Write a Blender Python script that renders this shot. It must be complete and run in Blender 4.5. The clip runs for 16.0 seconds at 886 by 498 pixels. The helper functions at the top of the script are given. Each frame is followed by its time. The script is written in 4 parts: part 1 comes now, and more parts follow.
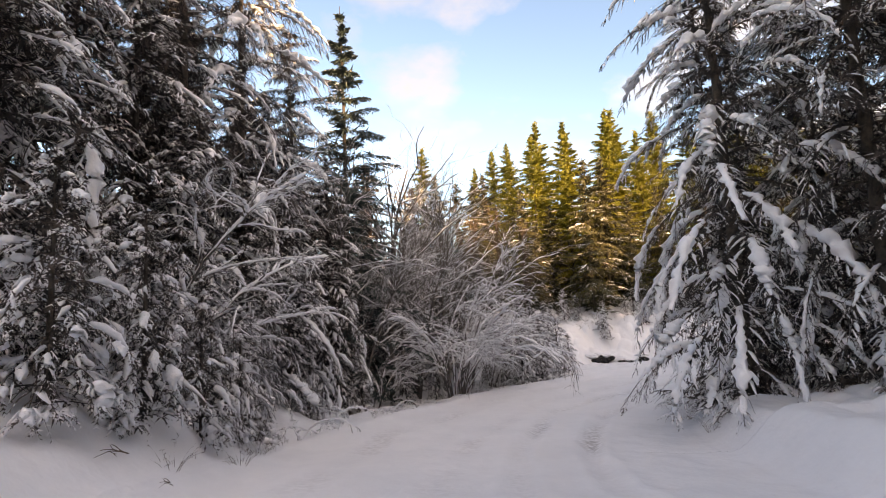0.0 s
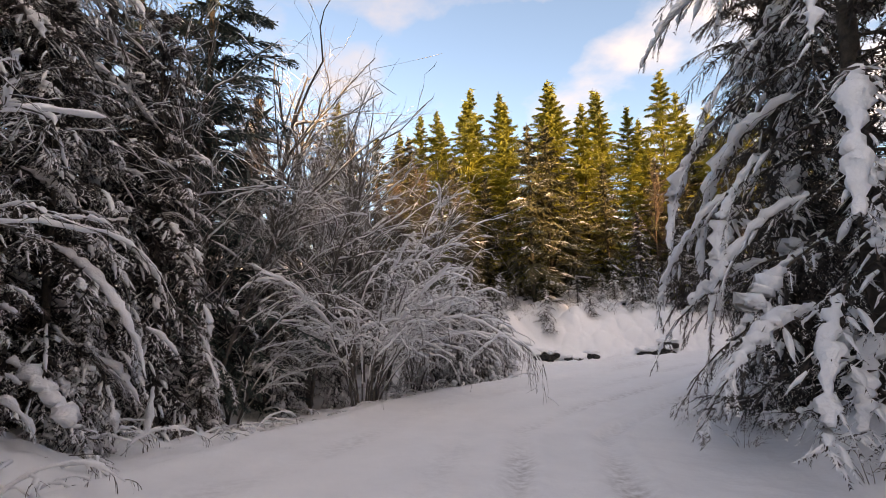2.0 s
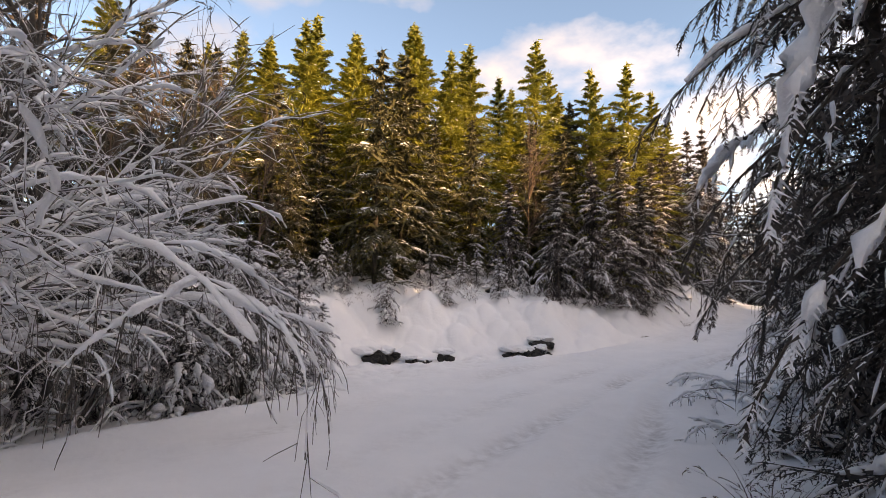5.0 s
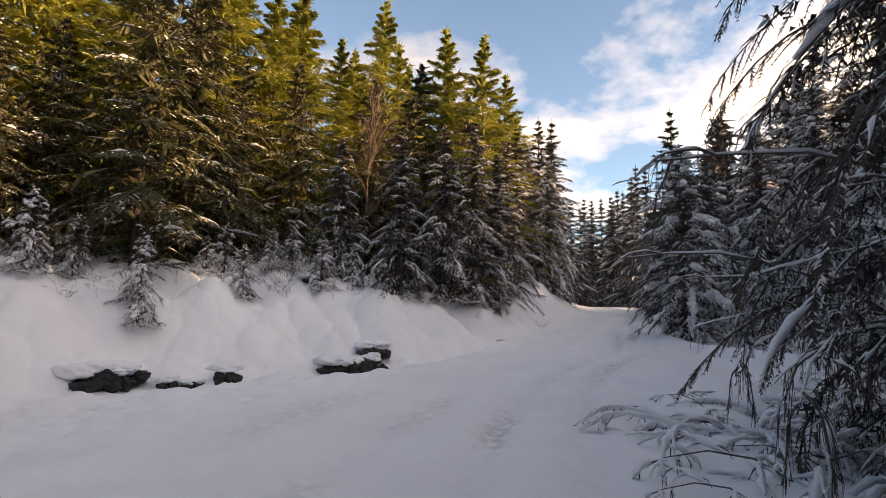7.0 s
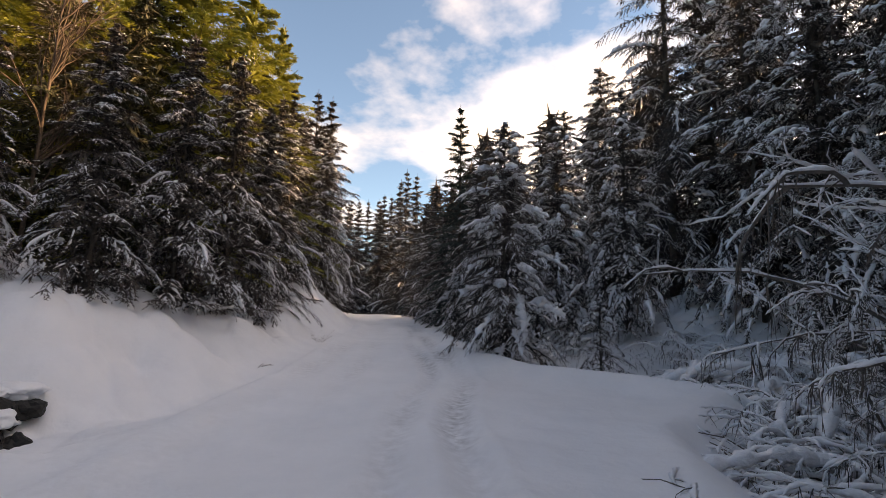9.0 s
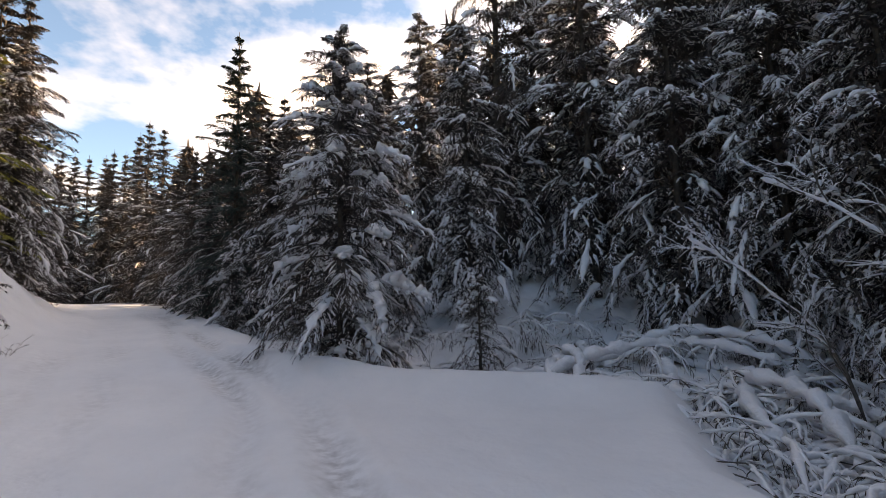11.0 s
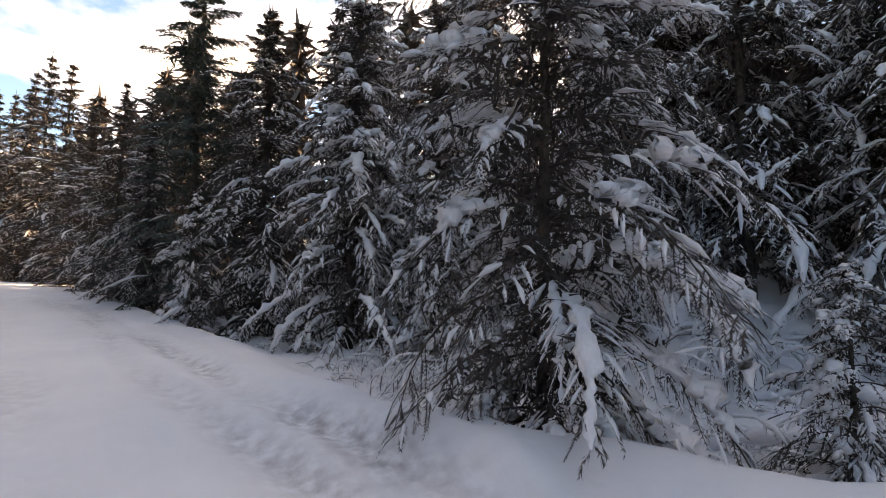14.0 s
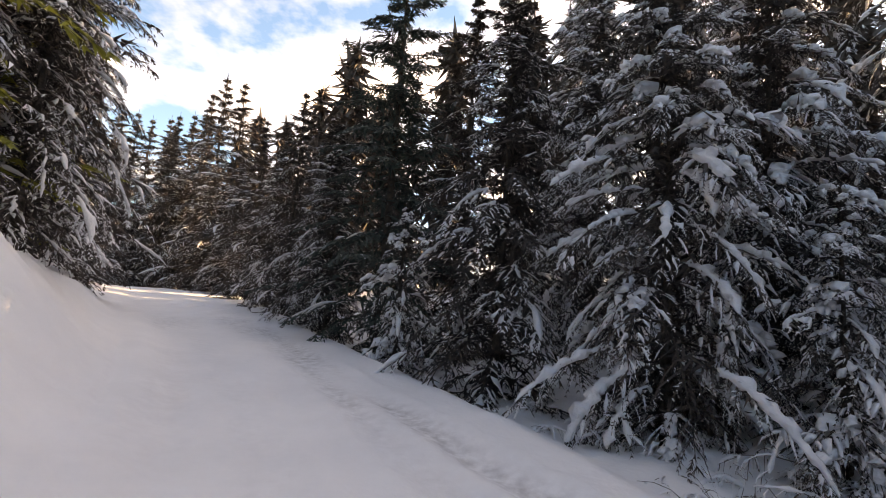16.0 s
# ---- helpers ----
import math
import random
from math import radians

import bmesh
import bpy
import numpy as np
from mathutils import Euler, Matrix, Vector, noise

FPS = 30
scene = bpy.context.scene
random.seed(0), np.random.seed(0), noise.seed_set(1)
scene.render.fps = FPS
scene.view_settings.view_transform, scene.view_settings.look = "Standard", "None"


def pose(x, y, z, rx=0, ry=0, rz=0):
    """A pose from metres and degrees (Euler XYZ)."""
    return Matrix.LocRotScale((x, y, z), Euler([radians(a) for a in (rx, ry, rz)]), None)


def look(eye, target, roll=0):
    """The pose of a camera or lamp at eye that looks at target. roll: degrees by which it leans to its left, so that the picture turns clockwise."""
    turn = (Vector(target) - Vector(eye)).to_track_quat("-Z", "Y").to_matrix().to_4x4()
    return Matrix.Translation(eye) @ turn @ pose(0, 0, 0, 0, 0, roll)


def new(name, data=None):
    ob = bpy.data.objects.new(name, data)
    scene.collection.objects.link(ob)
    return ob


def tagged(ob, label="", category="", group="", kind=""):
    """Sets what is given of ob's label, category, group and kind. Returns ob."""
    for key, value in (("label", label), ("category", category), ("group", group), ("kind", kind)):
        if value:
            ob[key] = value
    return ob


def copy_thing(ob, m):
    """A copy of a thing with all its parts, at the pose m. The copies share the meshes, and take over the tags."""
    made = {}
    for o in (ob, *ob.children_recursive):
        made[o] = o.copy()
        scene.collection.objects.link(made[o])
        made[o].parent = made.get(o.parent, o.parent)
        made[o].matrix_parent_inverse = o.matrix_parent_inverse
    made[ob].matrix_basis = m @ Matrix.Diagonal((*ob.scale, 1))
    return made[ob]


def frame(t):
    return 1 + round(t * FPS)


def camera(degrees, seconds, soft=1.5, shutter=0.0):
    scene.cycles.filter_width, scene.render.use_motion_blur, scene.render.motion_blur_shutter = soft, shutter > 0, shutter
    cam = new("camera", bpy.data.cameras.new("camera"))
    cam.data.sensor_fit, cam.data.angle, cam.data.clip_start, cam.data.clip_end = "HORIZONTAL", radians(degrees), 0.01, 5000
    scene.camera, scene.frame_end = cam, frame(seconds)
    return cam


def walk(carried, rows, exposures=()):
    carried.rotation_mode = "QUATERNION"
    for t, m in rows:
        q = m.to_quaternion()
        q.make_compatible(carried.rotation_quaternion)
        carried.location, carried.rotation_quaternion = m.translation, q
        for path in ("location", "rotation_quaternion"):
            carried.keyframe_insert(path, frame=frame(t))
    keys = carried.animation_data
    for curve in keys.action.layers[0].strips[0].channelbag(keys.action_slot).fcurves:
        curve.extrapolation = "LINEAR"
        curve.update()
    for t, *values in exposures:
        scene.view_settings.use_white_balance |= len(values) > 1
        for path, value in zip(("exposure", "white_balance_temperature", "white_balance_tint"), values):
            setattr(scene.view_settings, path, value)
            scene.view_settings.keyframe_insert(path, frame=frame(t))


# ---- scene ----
cam = camera(83.0, 16.0, soft=0.75)
PATH = [
    (0, (0.571, -0.813, 1.739), (0.66, 1.171, 1.977), -3.0),
    (0.5, (0.623, 1.117, 1.458), (0.788, 3.096, 1.695), -2.8),
    (1, (0.718, 3.004, 1.182), (0.961, 4.975, 1.42), -2.6),
    (1.5, (0.872, 4.819, 0.898), (1.193, 6.778, 1.138), -2.1),
    (2, (1.087, 6.535, 0.624), (1.5, 8.477, 0.86), -1.4),
    (2.5, (1.4, 8.154, 0.401), (1.893, 10.077, 0.642), -1.1),
    (3, (1.855, 9.679, 0.193), (2.417, 11.584, 0.432), -0.8),
    (3.5, (2.498, 11.09, 0.039), (3.14, 12.968, 0.286), -1.2),
    (3.7, (2.817, 11.604, -0.013), (3.49, 13.473, 0.219), 0.1),
    (5.8, (6.735, 16.442, -0.436), (7.882, 18.06, -0.181), 0.1),
    (6, (7.12, 16.898, -0.459), (8.325, 18.473, -0.203), 0.3),
    (6.5, (8.109, 18.018, -0.473), (9.434, 19.493, -0.215), 0.6),
    (7, (9.126, 19.085, -0.457), (10.553, 20.462, -0.198), 1.2),
    (7.5, (10.167, 20.088, -0.418), (11.707, 21.336, -0.152), 1.8),
    (8, (11.239, 21.045, -0.359), (12.896, 22.13, -0.081), 1.1),
    (8.5, (12.281, 21.97, -0.317), (14.056, 22.846, -0.03), 1.6),
    (9, (13.238, 22.872, -0.298), (15.137, 23.423, 0.004), 1.1),
    (9.5, (14.167, 23.676, -0.306), (16.125, 23.932, 0.016), 1.2),
    (10, (15.111, 24.349, -0.287), (17.081, 24.355, 0.058), 1.0),
    (10.2, (15.522, 24.549, -0.269), (17.491, 24.455, 0.069), 0.9),
    (12.3, (20.172, 25.751, -0.103), (22.054, 25.083, 0.002), -3.6),
    (12.5, (20.598, 25.907, -0.097), (22.467, 25.204, 0.015), -3.4),
    (13, (21.607, 26.429, -0.073), (23.448, 25.662, 0.078), -2.7),
    (13.5, (22.526, 27.08, -0.057), (24.365, 26.314, 0.117), -1.3),
    (14, (23.376, 27.787, -0.018), (25.245, 27.104, 0.183), 0.8),
    (14.5, (24.252, 28.473, 0.064), (26.145, 27.87, 0.299), 2.3),
    (15, (25.183, 29.105, 0.179), (27.098, 28.589, 0.437), 3.4),
    (15.5, (26.159, 29.661, 0.313), (28.099, 29.266, 0.593), 4.2),
    (16, (27.166, 30.075, 0.478), (29.133, 29.818, 0.73), 4.2),
]
walk(cam, [(t, look(eye, target, roll)) for t, eye, target, roll in PATH],
     exposures=[(0, 2.08, 11000, 27), (3.5, 1.78, 10800, 27), (6, 1.84, 10400, 26), (7, 1.6, 10000, 24), (8, 1.5, 10000, 24), (10, 1.52, 10100, 24), (12.5, 2.17, 10300, 25), (14.5, 2.12, 10500, 25), (16, 2.05, 10500, 25)])

# ---------------------------------------------------------------- light
SUN_BEARING, SUN_ELEVATION = -66.0, 20.0   # degrees from +x, degrees above the horizon


def make_world():
    world = bpy.data.worlds.new("winter_sky")
    scene.world = world
    world.use_nodes = True
    nt = world.node_tree
    nt.nodes.clear()
    N, L = nt.nodes.new, nt.links.new
    out, bg = N("ShaderNodeOutputWorld"), N("ShaderNodeBackground")
    sky = N("ShaderNodeTexSky")
    sky.sky_type, sky.sun_disc = "NISHITA", False
    sky.sun_elevation = radians(SUN_ELEVATION)
    sky.sun_rotation = radians(90 - SUN_BEARING)
    sky.altitude = 1500
    sky.air_density, sky.dust_density, sky.ozone_density = 1.0, 0.1, 2.0
    tc, sep = N("ShaderNodeTexCoord"), N("ShaderNodeSeparateXYZ")
    L(tc.outputs["Generated"], sep.inputs[0])
    # clouds lie on a flat layer overhead: the direction divided by its height
    up = N("ShaderNodeMath"); up.operation = "MAXIMUM"; up.inputs[1].default_value = 0.0
    L(sep.outputs[2], up.inputs[0])
    add = N("ShaderNodeMath"); add.operation = "ADD"; add.inputs[1].default_value = 0.22
    L(up.outputs[0], add.inputs[0])
    div = N("ShaderNodeVectorMath"); div.operation = "DIVIDE"
    comb = N("ShaderNodeCombineXYZ")
    for k in range(3):
        L(add.outputs[0], comb.inputs[k])
    L(tc.outputs["Generated"], div.inputs[0]); L(comb.outputs[0], div.inputs[1])
    noise1 = N("ShaderNodeTexNoise")
    noise1.inputs["Scale"].default_value, noise1.inputs["Detail"].default_value = 2.3, 6.0
    noise1.inputs["Roughness"].default_value = 0.52
    L(div.outputs[0], noise1.inputs["Vector"])
    # more cloud towards the sun's side of the sky
    sb = radians(SUN_BEARING + 30)
    dot = N("ShaderNodeVectorMath"); dot.operation = "DOT_PRODUCT"
    dot.inputs[1].default_value = (math.cos(sb), math.sin(sb), 0)
    L(tc.outputs["Generated"], dot.inputs[0])
    side = N("ShaderNodeMath"); side.operation = "MULTIPLY_ADD"
    side.inputs[1].default_value, side.inputs[2].default_value = 0.14, -0.055
    L(dot.outputs["Value"], side.inputs[0])
    total = N("ShaderNodeMath"); total.operation = "ADD"
    L(noise1.outputs["Fac"], total.inputs[0]); L(side.outputs[0], total.inputs[1])
    ramp = N("ShaderNodeValToRGB")
    ramp.color_ramp.elements[0].position, ramp.color_ramp.elements[1].position = 0.43, 0.66
    L(total.outputs[0], ramp.inputs[0])
    shade = N("ShaderNodeValToRGB")
    shade.color_ramp.elements[0].position, shade.color_ramp.elements[1].position = 0.5, 0.72
    shade.color_ramp.elements[0].color = (0.82, 0.86, 0.94, 1)
    shade.color_ramp.elements[1].color = (1.0, 0.98, 0.94, 1)
    L(total.outputs[0], shade.inputs[0])
    # clouds glow more the nearer they stand to the sun
    near_sun = N("ShaderNodeVectorMath"); near_sun.operation = "DOT_PRODUCT"
    el, be = radians(SUN_ELEVATION), radians(SUN_BEARING)
    near_sun.inputs[1].default_value = (math.cos(be) * math.cos(el), math.sin(be) * math.cos(el), math.sin(el))
    L(tc.outputs["Generated"], near_sun.inputs[0])
    glow = N("ShaderNodeMapRange")
    glow.interpolation_type = "SMOOTHSTEP"
    glow.inputs[1].default_value, glow.inputs[2].default_value = -0.9, 1.0
    glow.inputs[3].default_value, glow.inputs[4].default_value = 1.5, 6.6
    L(near_sun.outputs["Value"], glow.inputs[0])
    lit = N("ShaderNodeVectorMath"); lit.operation = "SCALE"
    L(shade.outputs[0], lit.inputs[0]); L(glow.outputs[0], lit.inputs["Scale"])
    mix = N("ShaderNodeMix"); mix.data_type = "RGBA"
    lift = N("ShaderNodeVectorMath"); lift.operation = "MULTIPLY"; lift.inputs[1].default_value = (0.60, 0.76, 0.80)
    L(sky.outputs[0], lift.inputs[0])
    L(ramp.outputs[0], mix.inputs[0]); L(lift.outputs[0], mix.inputs[6]); L(lit.outputs[0], mix.inputs[7])
    L(mix.outputs[2], bg.inputs["Color"])
    bg.inputs["Strength"].default_value = 0.15
    L(bg.outputs[0], out.inputs[0])


make_world()
sun = new("sun", bpy.data.lights.new("sun", "SUN"))
sun.data.energy, sun.data.angle, sun.data.color = 4.2, radians(0.6), (1.0, 0.82, 0.55)
_b, _e = radians(SUN_BEARING), radians(SUN_ELEVATION)
sun.matrix_world = look((30 * math.cos(_b), 30 * math.sin(_b), 20), (30 * math.cos(_b) - math.cos(_b) * math.cos(_e), 30 * math.sin(_b) - math.sin(_b) * math.cos(_e), 20 - math.sin(_e)))


# ---------------------------------------------------------------- materials
def material(name, base, rough, second=None, scale=6.0, bump=0.0, bump_scale=30.0, spread=(0.35, 0.7), per_piece=0.0, through_light=0.0):
    """A surface with two colours mixed by noise at two scales, and relief."""
    m = bpy.data.materials.new(name)
    m.use_nodes = True
    nt = m.node_tree
    N, L = nt.nodes.new, nt.links.new
    b = nt.nodes["Principled BSDF"]
    b.inputs["Roughness"].default_value = rough
    tc = N("ShaderNodeTexCoord")
    n1 = N("ShaderNodeTexNoise")
    n1.inputs["Scale"].default_value, n1.inputs["Detail"].default_value = scale, 8.0
    n1.inputs["Roughness"].default_value = 0.65
    L(tc.outputs["Object"], n1.inputs["Vector"])
    ramp = N("ShaderNodeValToRGB")
    ramp.color_ramp.elements[0].position, ramp.color_ramp.elements[1].position = spread
    ramp.color_ramp.elements[0].color = (*base, 1)
    ramp.color_ramp.elements[1].color = (*(second or base), 1)
    L(n1.outputs["Fac"], ramp.inputs[0])
    colour = ramp.outputs[0]
    if per_piece:
        geo, info = N("ShaderNodeNewGeometry"), N("ShaderNodeObjectInfo")
        both = N("ShaderNodeMath"); both.operation = "ADD"
        half = N("ShaderNodeMath"); half.operation = "MULTIPLY"; half.inputs[1].default_value = 0.6
        L(info.outputs["Random"], half.inputs[0])
        L(geo.outputs["Random Per Island"], both.inputs[0]); L(half.outputs[0], both.inputs[1])
        rng = N("ShaderNodeMapRange")
        rng.inputs[1].default_value, rng.inputs[2].default_value = 0.0, 1.6
        rng.inputs[3].default_value, rng.inputs[4].default_value = 1 - per_piece, 1 + per_piece
        L(both.outputs[0], rng.inputs[0])
        hsv = N("ShaderNodeHueSaturation")
        L(rng.outputs[0], hsv.inputs["Value"]); L(colour, hsv.inputs["Color"])
        colour = hsv.outputs[0]
    L(colour, b.inputs["Base Color"])
    if through_light:
        thin, blend = N("ShaderNodeBsdfTranslucent"), N("ShaderNodeMixShader")
        blend.inputs[0].default_value = through_light
        L(colour, thin.inputs["Color"])
        L(b.outputs[0], blend.inputs[1]); L(thin.outputs[0], blend.inputs[2])
        L(blend.outputs[0], nt.nodes["Material Output"].inputs["Surface"])
    if bump:
        n2 = N("ShaderNodeTexNoise")
        n2.inputs["Scale"].default_value, n2.inputs["Detail"].default_value = bump_scale, 6.0
        bp = N("ShaderNodeBump")
        bp.inputs["Strength"].default_value, bp.inputs["Distance"].default_value = bump, 0.03
        L(tc.outputs["Object"], n2.inputs["Vector"])
        L(n2.outputs["Fac"], bp.inputs["Height"]); L(bp.outputs[0], b.inputs["Normal"])
    return m


SNOW_GROUND = material("ground_snow", (0.83, 0.835, 0.85), 0.75, (0.90, 0.90, 0.91), 0.7, 0.5, 9.0)


def add_grit_shade(m, colour):
    """Mixes dirt and painted rut shade in where the mesh marks it, broken up by fine noise."""
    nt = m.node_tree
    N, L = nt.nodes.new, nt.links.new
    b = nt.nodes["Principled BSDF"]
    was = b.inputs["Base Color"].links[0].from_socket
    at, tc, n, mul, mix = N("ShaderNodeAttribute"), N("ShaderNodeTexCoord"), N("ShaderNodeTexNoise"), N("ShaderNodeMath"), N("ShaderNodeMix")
    at.attribute_name = "grit_shade"
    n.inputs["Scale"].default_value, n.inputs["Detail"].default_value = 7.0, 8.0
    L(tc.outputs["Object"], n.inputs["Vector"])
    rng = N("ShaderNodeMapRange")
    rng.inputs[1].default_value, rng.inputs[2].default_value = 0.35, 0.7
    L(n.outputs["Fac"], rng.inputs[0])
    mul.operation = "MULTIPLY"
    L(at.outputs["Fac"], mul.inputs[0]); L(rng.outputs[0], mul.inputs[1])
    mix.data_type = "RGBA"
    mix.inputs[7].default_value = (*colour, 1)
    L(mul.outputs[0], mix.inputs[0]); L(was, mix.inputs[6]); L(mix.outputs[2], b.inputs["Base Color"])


add_grit_shade(SNOW_GROUND, (0.36, 0.34, 0.33))
SNOW = material("clinging_snow", (0.84, 0.84, 0.86), 0.75, (0.91, 0.91, 0.92), 5.0, 0.7, 22.0)
NEEDLES = material("dark_fir_needles", (0.040, 0.031, 0.028), 0.75, (0.090, 0.070, 0.060), 2.0, per_piece=0.55)
NEEDLES_OLIVE = material("olive_fir_needles", (0.040, 0.040, 0.018), 0.7, (0.095, 0.084, 0.030), 2.0, per_piece=0.5)
NEEDLES_BLUE = material("blue_green_needles", (0.030, 0.050, 0.044), 0.6, (0.06, 0.085, 0.068), 3.0, per_piece=0.5)
# yellow-green with the low sun's warm light painted into the base colour
NEEDLES_SUNLIT = material("sun_painted_needles", (0.15, 0.16, 0.035), 0.6, (0.36, 0.33, 0.05), 0.5, per_piece=0.45, through_light=0.45)
BARK = material("rough_bark", (0.035, 0.026, 0.020), 0.9, (0.10, 0.080, 0.062), 7.0, 0.8, 22.0)
ALDER_BARK = material("grey_alder_bark", (0.085, 0.072, 0.062), 0.85, (0.17, 0.15, 0.135), 9.0, 0.5, 30.0)
ROCK = material("near_black_rock", (0.008, 0.008, 0.008), 0.85, (0.035, 0.032, 0.029), 4.0, 0.9, 14.0)
TWIG = material("dead_twig", (0.07, 0.045, 0.032), 0.85, (0.15, 0.10, 0.07), 12.0)


# ---------------------------------------------------------------- mesh helpers
def mesh_of(name, verts, faces, mat, smooth=False):
    """A mesh from vertex rows and face rows (one array, or several of other corner counts)."""
    groups = faces if isinstance(faces, list) else [faces]
    groups = [np.asarray(g, dtype=np.int32) for g in groups if len(g)]
    verts = np.asarray(verts, dtype=np.float32)
    me = bpy.data.meshes.new(name)
    me.vertices.add(len(verts))
    me.vertices.foreach_set("co", verts.ravel())
    loops = np.concatenate([g.ravel() for g in groups])
    sizes = np.concatenate([np.full(len(g), g.shape[1]) for g in groups])
    me.loops.add(len(loops))
    me.loops.foreach_set("vertex_index", loops)
    me.polygons.add(len(sizes))
    me.polygons.foreach_set("loop_start", np.concatenate([[0], np.cumsum(sizes)[:-1]]).astype(np.int32))
    me.update(calc_edges=True)
    me.polygons.foreach_set("use_smooth", np.full(len(sizes), smooth))
    me.materials.append(mat)
    me.validate()
    return me


def part_of(name, me, parent, label=""):
    ob = new(name, me)
    ob.parent = parent
    return tagged(ob, label=label) if label else ob


def norm(v):
    return v / np.maximum(np.linalg.norm(v, axis=-1, keepdims=True), 1e-9)


def tubes(pts, rad, sides, flat=1.0, phase=0.0):
    """Tapered tubes: pts (n, k, 3), rad (n, k). Returns verts and quads."""
    n, k, _ = pts.shape
    tan = norm(np.gradient(pts, axis=1))
    ref = np.where(np.abs(tan[..., 2:3]) > 0.95, np.array([1.0, 0, 0]), np.array([0, 0, 1.0]))
    right = norm(np.cross(tan, ref))
    up = np.cross(right, tan)
    a = np.arange(sides) / sides * 2 * np.pi + phase
    ring = (right[:, :, None] * np.cos(a)[:, None] + up[:, :, None] * np.sin(a)[:, None] * flat) * rad[..., None, None]
    verts = (pts[:, :, None] + ring).reshape(-1, 3)
    idx = np.arange(n * k * sides).reshape(n, k, sides)
    nxt = np.roll(idx, -1, axis=2)
    quads = np.stack([idx[:, :-1], nxt[:, :-1], nxt[:, 1:], idx[:, 1:]], -1).reshape(-1, 4)
    return verts, quads


def join(items):
    verts, faces, at = [], [], 0
    for v, f in items:
        verts.append(v); faces.append(f + at); at += len(v)
    return np.concatenate(verts), faces


def smoothstep(a, b, x):
    t = np.clip((x - a) / (b - a), 0, 1)
    return t * t * (3 - 2 * t)


# ---------------------------------------------------------------- ground
def wavy(x, y, scale, seed):
    """Soft value noise without a lattice look: a sum of turned sines."""
    r = np.random.default_rng(seed)
    out = 0
    for _ in range(7):
        a, f, p = r.uniform(0, 2 * np.pi), r.uniform(0.6, 1.7) / scale, r.uniform(0, 2 * np.pi)
        out = out + np.sin((x * np.cos(a) + y * np.sin(a)) * f * 2 * np.pi + p)
    return out / 7


def lumpy(x, y, scale, seed):
    """Smooth noise on a random lattice, about -1 to 1."""
    grid = np.random.default_rng(seed).uniform(-1, 1, (256, 256))
    gx, gy = x / scale + 71.3, y / scale + 39.7
    ix, iy = np.floor(gx).astype(int), np.floor(gy).astype(int)
    fx, fy = smoothstep(0, 1, gx - ix), smoothstep(0, 1, gy - iy)
    ix, iy, jx, jy = ix % 256, iy % 256, (ix + 1) % 256, (iy + 1) % 256
    return (grid[ix, iy] * (1 - fx) + grid[jx, iy] * fx) * (1 - fy) + (grid[ix, jy] * (1 - fx) + grid[jx, jy] * fx) * fy


def pillows(x, y, scale, seed):
    """Rounded mounds that meet in creases, 0 to 1: one on each cell of a shaken grid."""
    r = np.random.default_rng(seed)
    jit, big = r.uniform(-0.42, 0.42, (128, 128, 2)), r.uniform(0.35, 1.0, (128, 128))
    gx, gy = x / scale + 41.0, y / scale + 23.0
    ix, iy = np.floor(gx).astype(int), np.floor(gy).astype(int)
    out = np.zeros(np.shape(x))
    for a in (-1, 0, 1):
        for b in (-1, 0, 1):
            cx, cy = ix + a, iy + b
            j = jit[cx % 128, cy % 128]
            q = (gx - cx - 0.5 - j[..., 0]) ** 2 + (gy - cy - 0.5 - j[..., 1]) ** 2
            out = np.maximum(out, big[cx % 128, cy % 128] * np.clip(1 - q / 0.42, 0, 1) ** 0.75)
    return out


# the crown of the road: x, y, height
# its bend behind the start is made up, leaving room for sun-blocking firs
CROWN = np.array([(-34, -34, 6.6), (-12, -20, 2.8), (-2.6, -10, 1.4), (0.2, -3, 0.45), (0.6, 0.5, 0.0), (0.8, 5, -0.72), (2.2, 11.2, -1.56), (5.6, 17, -2.05), (8.6, 20.2, -2.06), (12.5, 22.6, -1.95),
                  (16, 24.6, -1.88), (20.3, 26.2, -1.72), (24.3, 28.2, -1.50), (27.6, 29.8, -1.16), (33, 31.2, -0.80), (41, 34.2, -0.35), (52, 39, 0.25), (62, 44.5, 0.75), (75, 53, 0.5), (130, 92, -4), (400, 280, -8)])
# the left edge of the packed snow: x, y
LEFT = np.array([(-40, -34), (-15, -17), (-6.5, -7), (-3.5, -1), (-3.0, 6), (-2.8, 9), (-2.6, 12.2), (0, 17.4), (2.9, 21.3), (6.3, 23.5), (12.3, 25.3), (17.4, 27.2), (21.5, 28.9), (26.4, 30.2), (34, 32.4), (41.7, 35.8), (52, 41.6), (62, 47.4), (75, 57), (130, 96), (400, 284)])
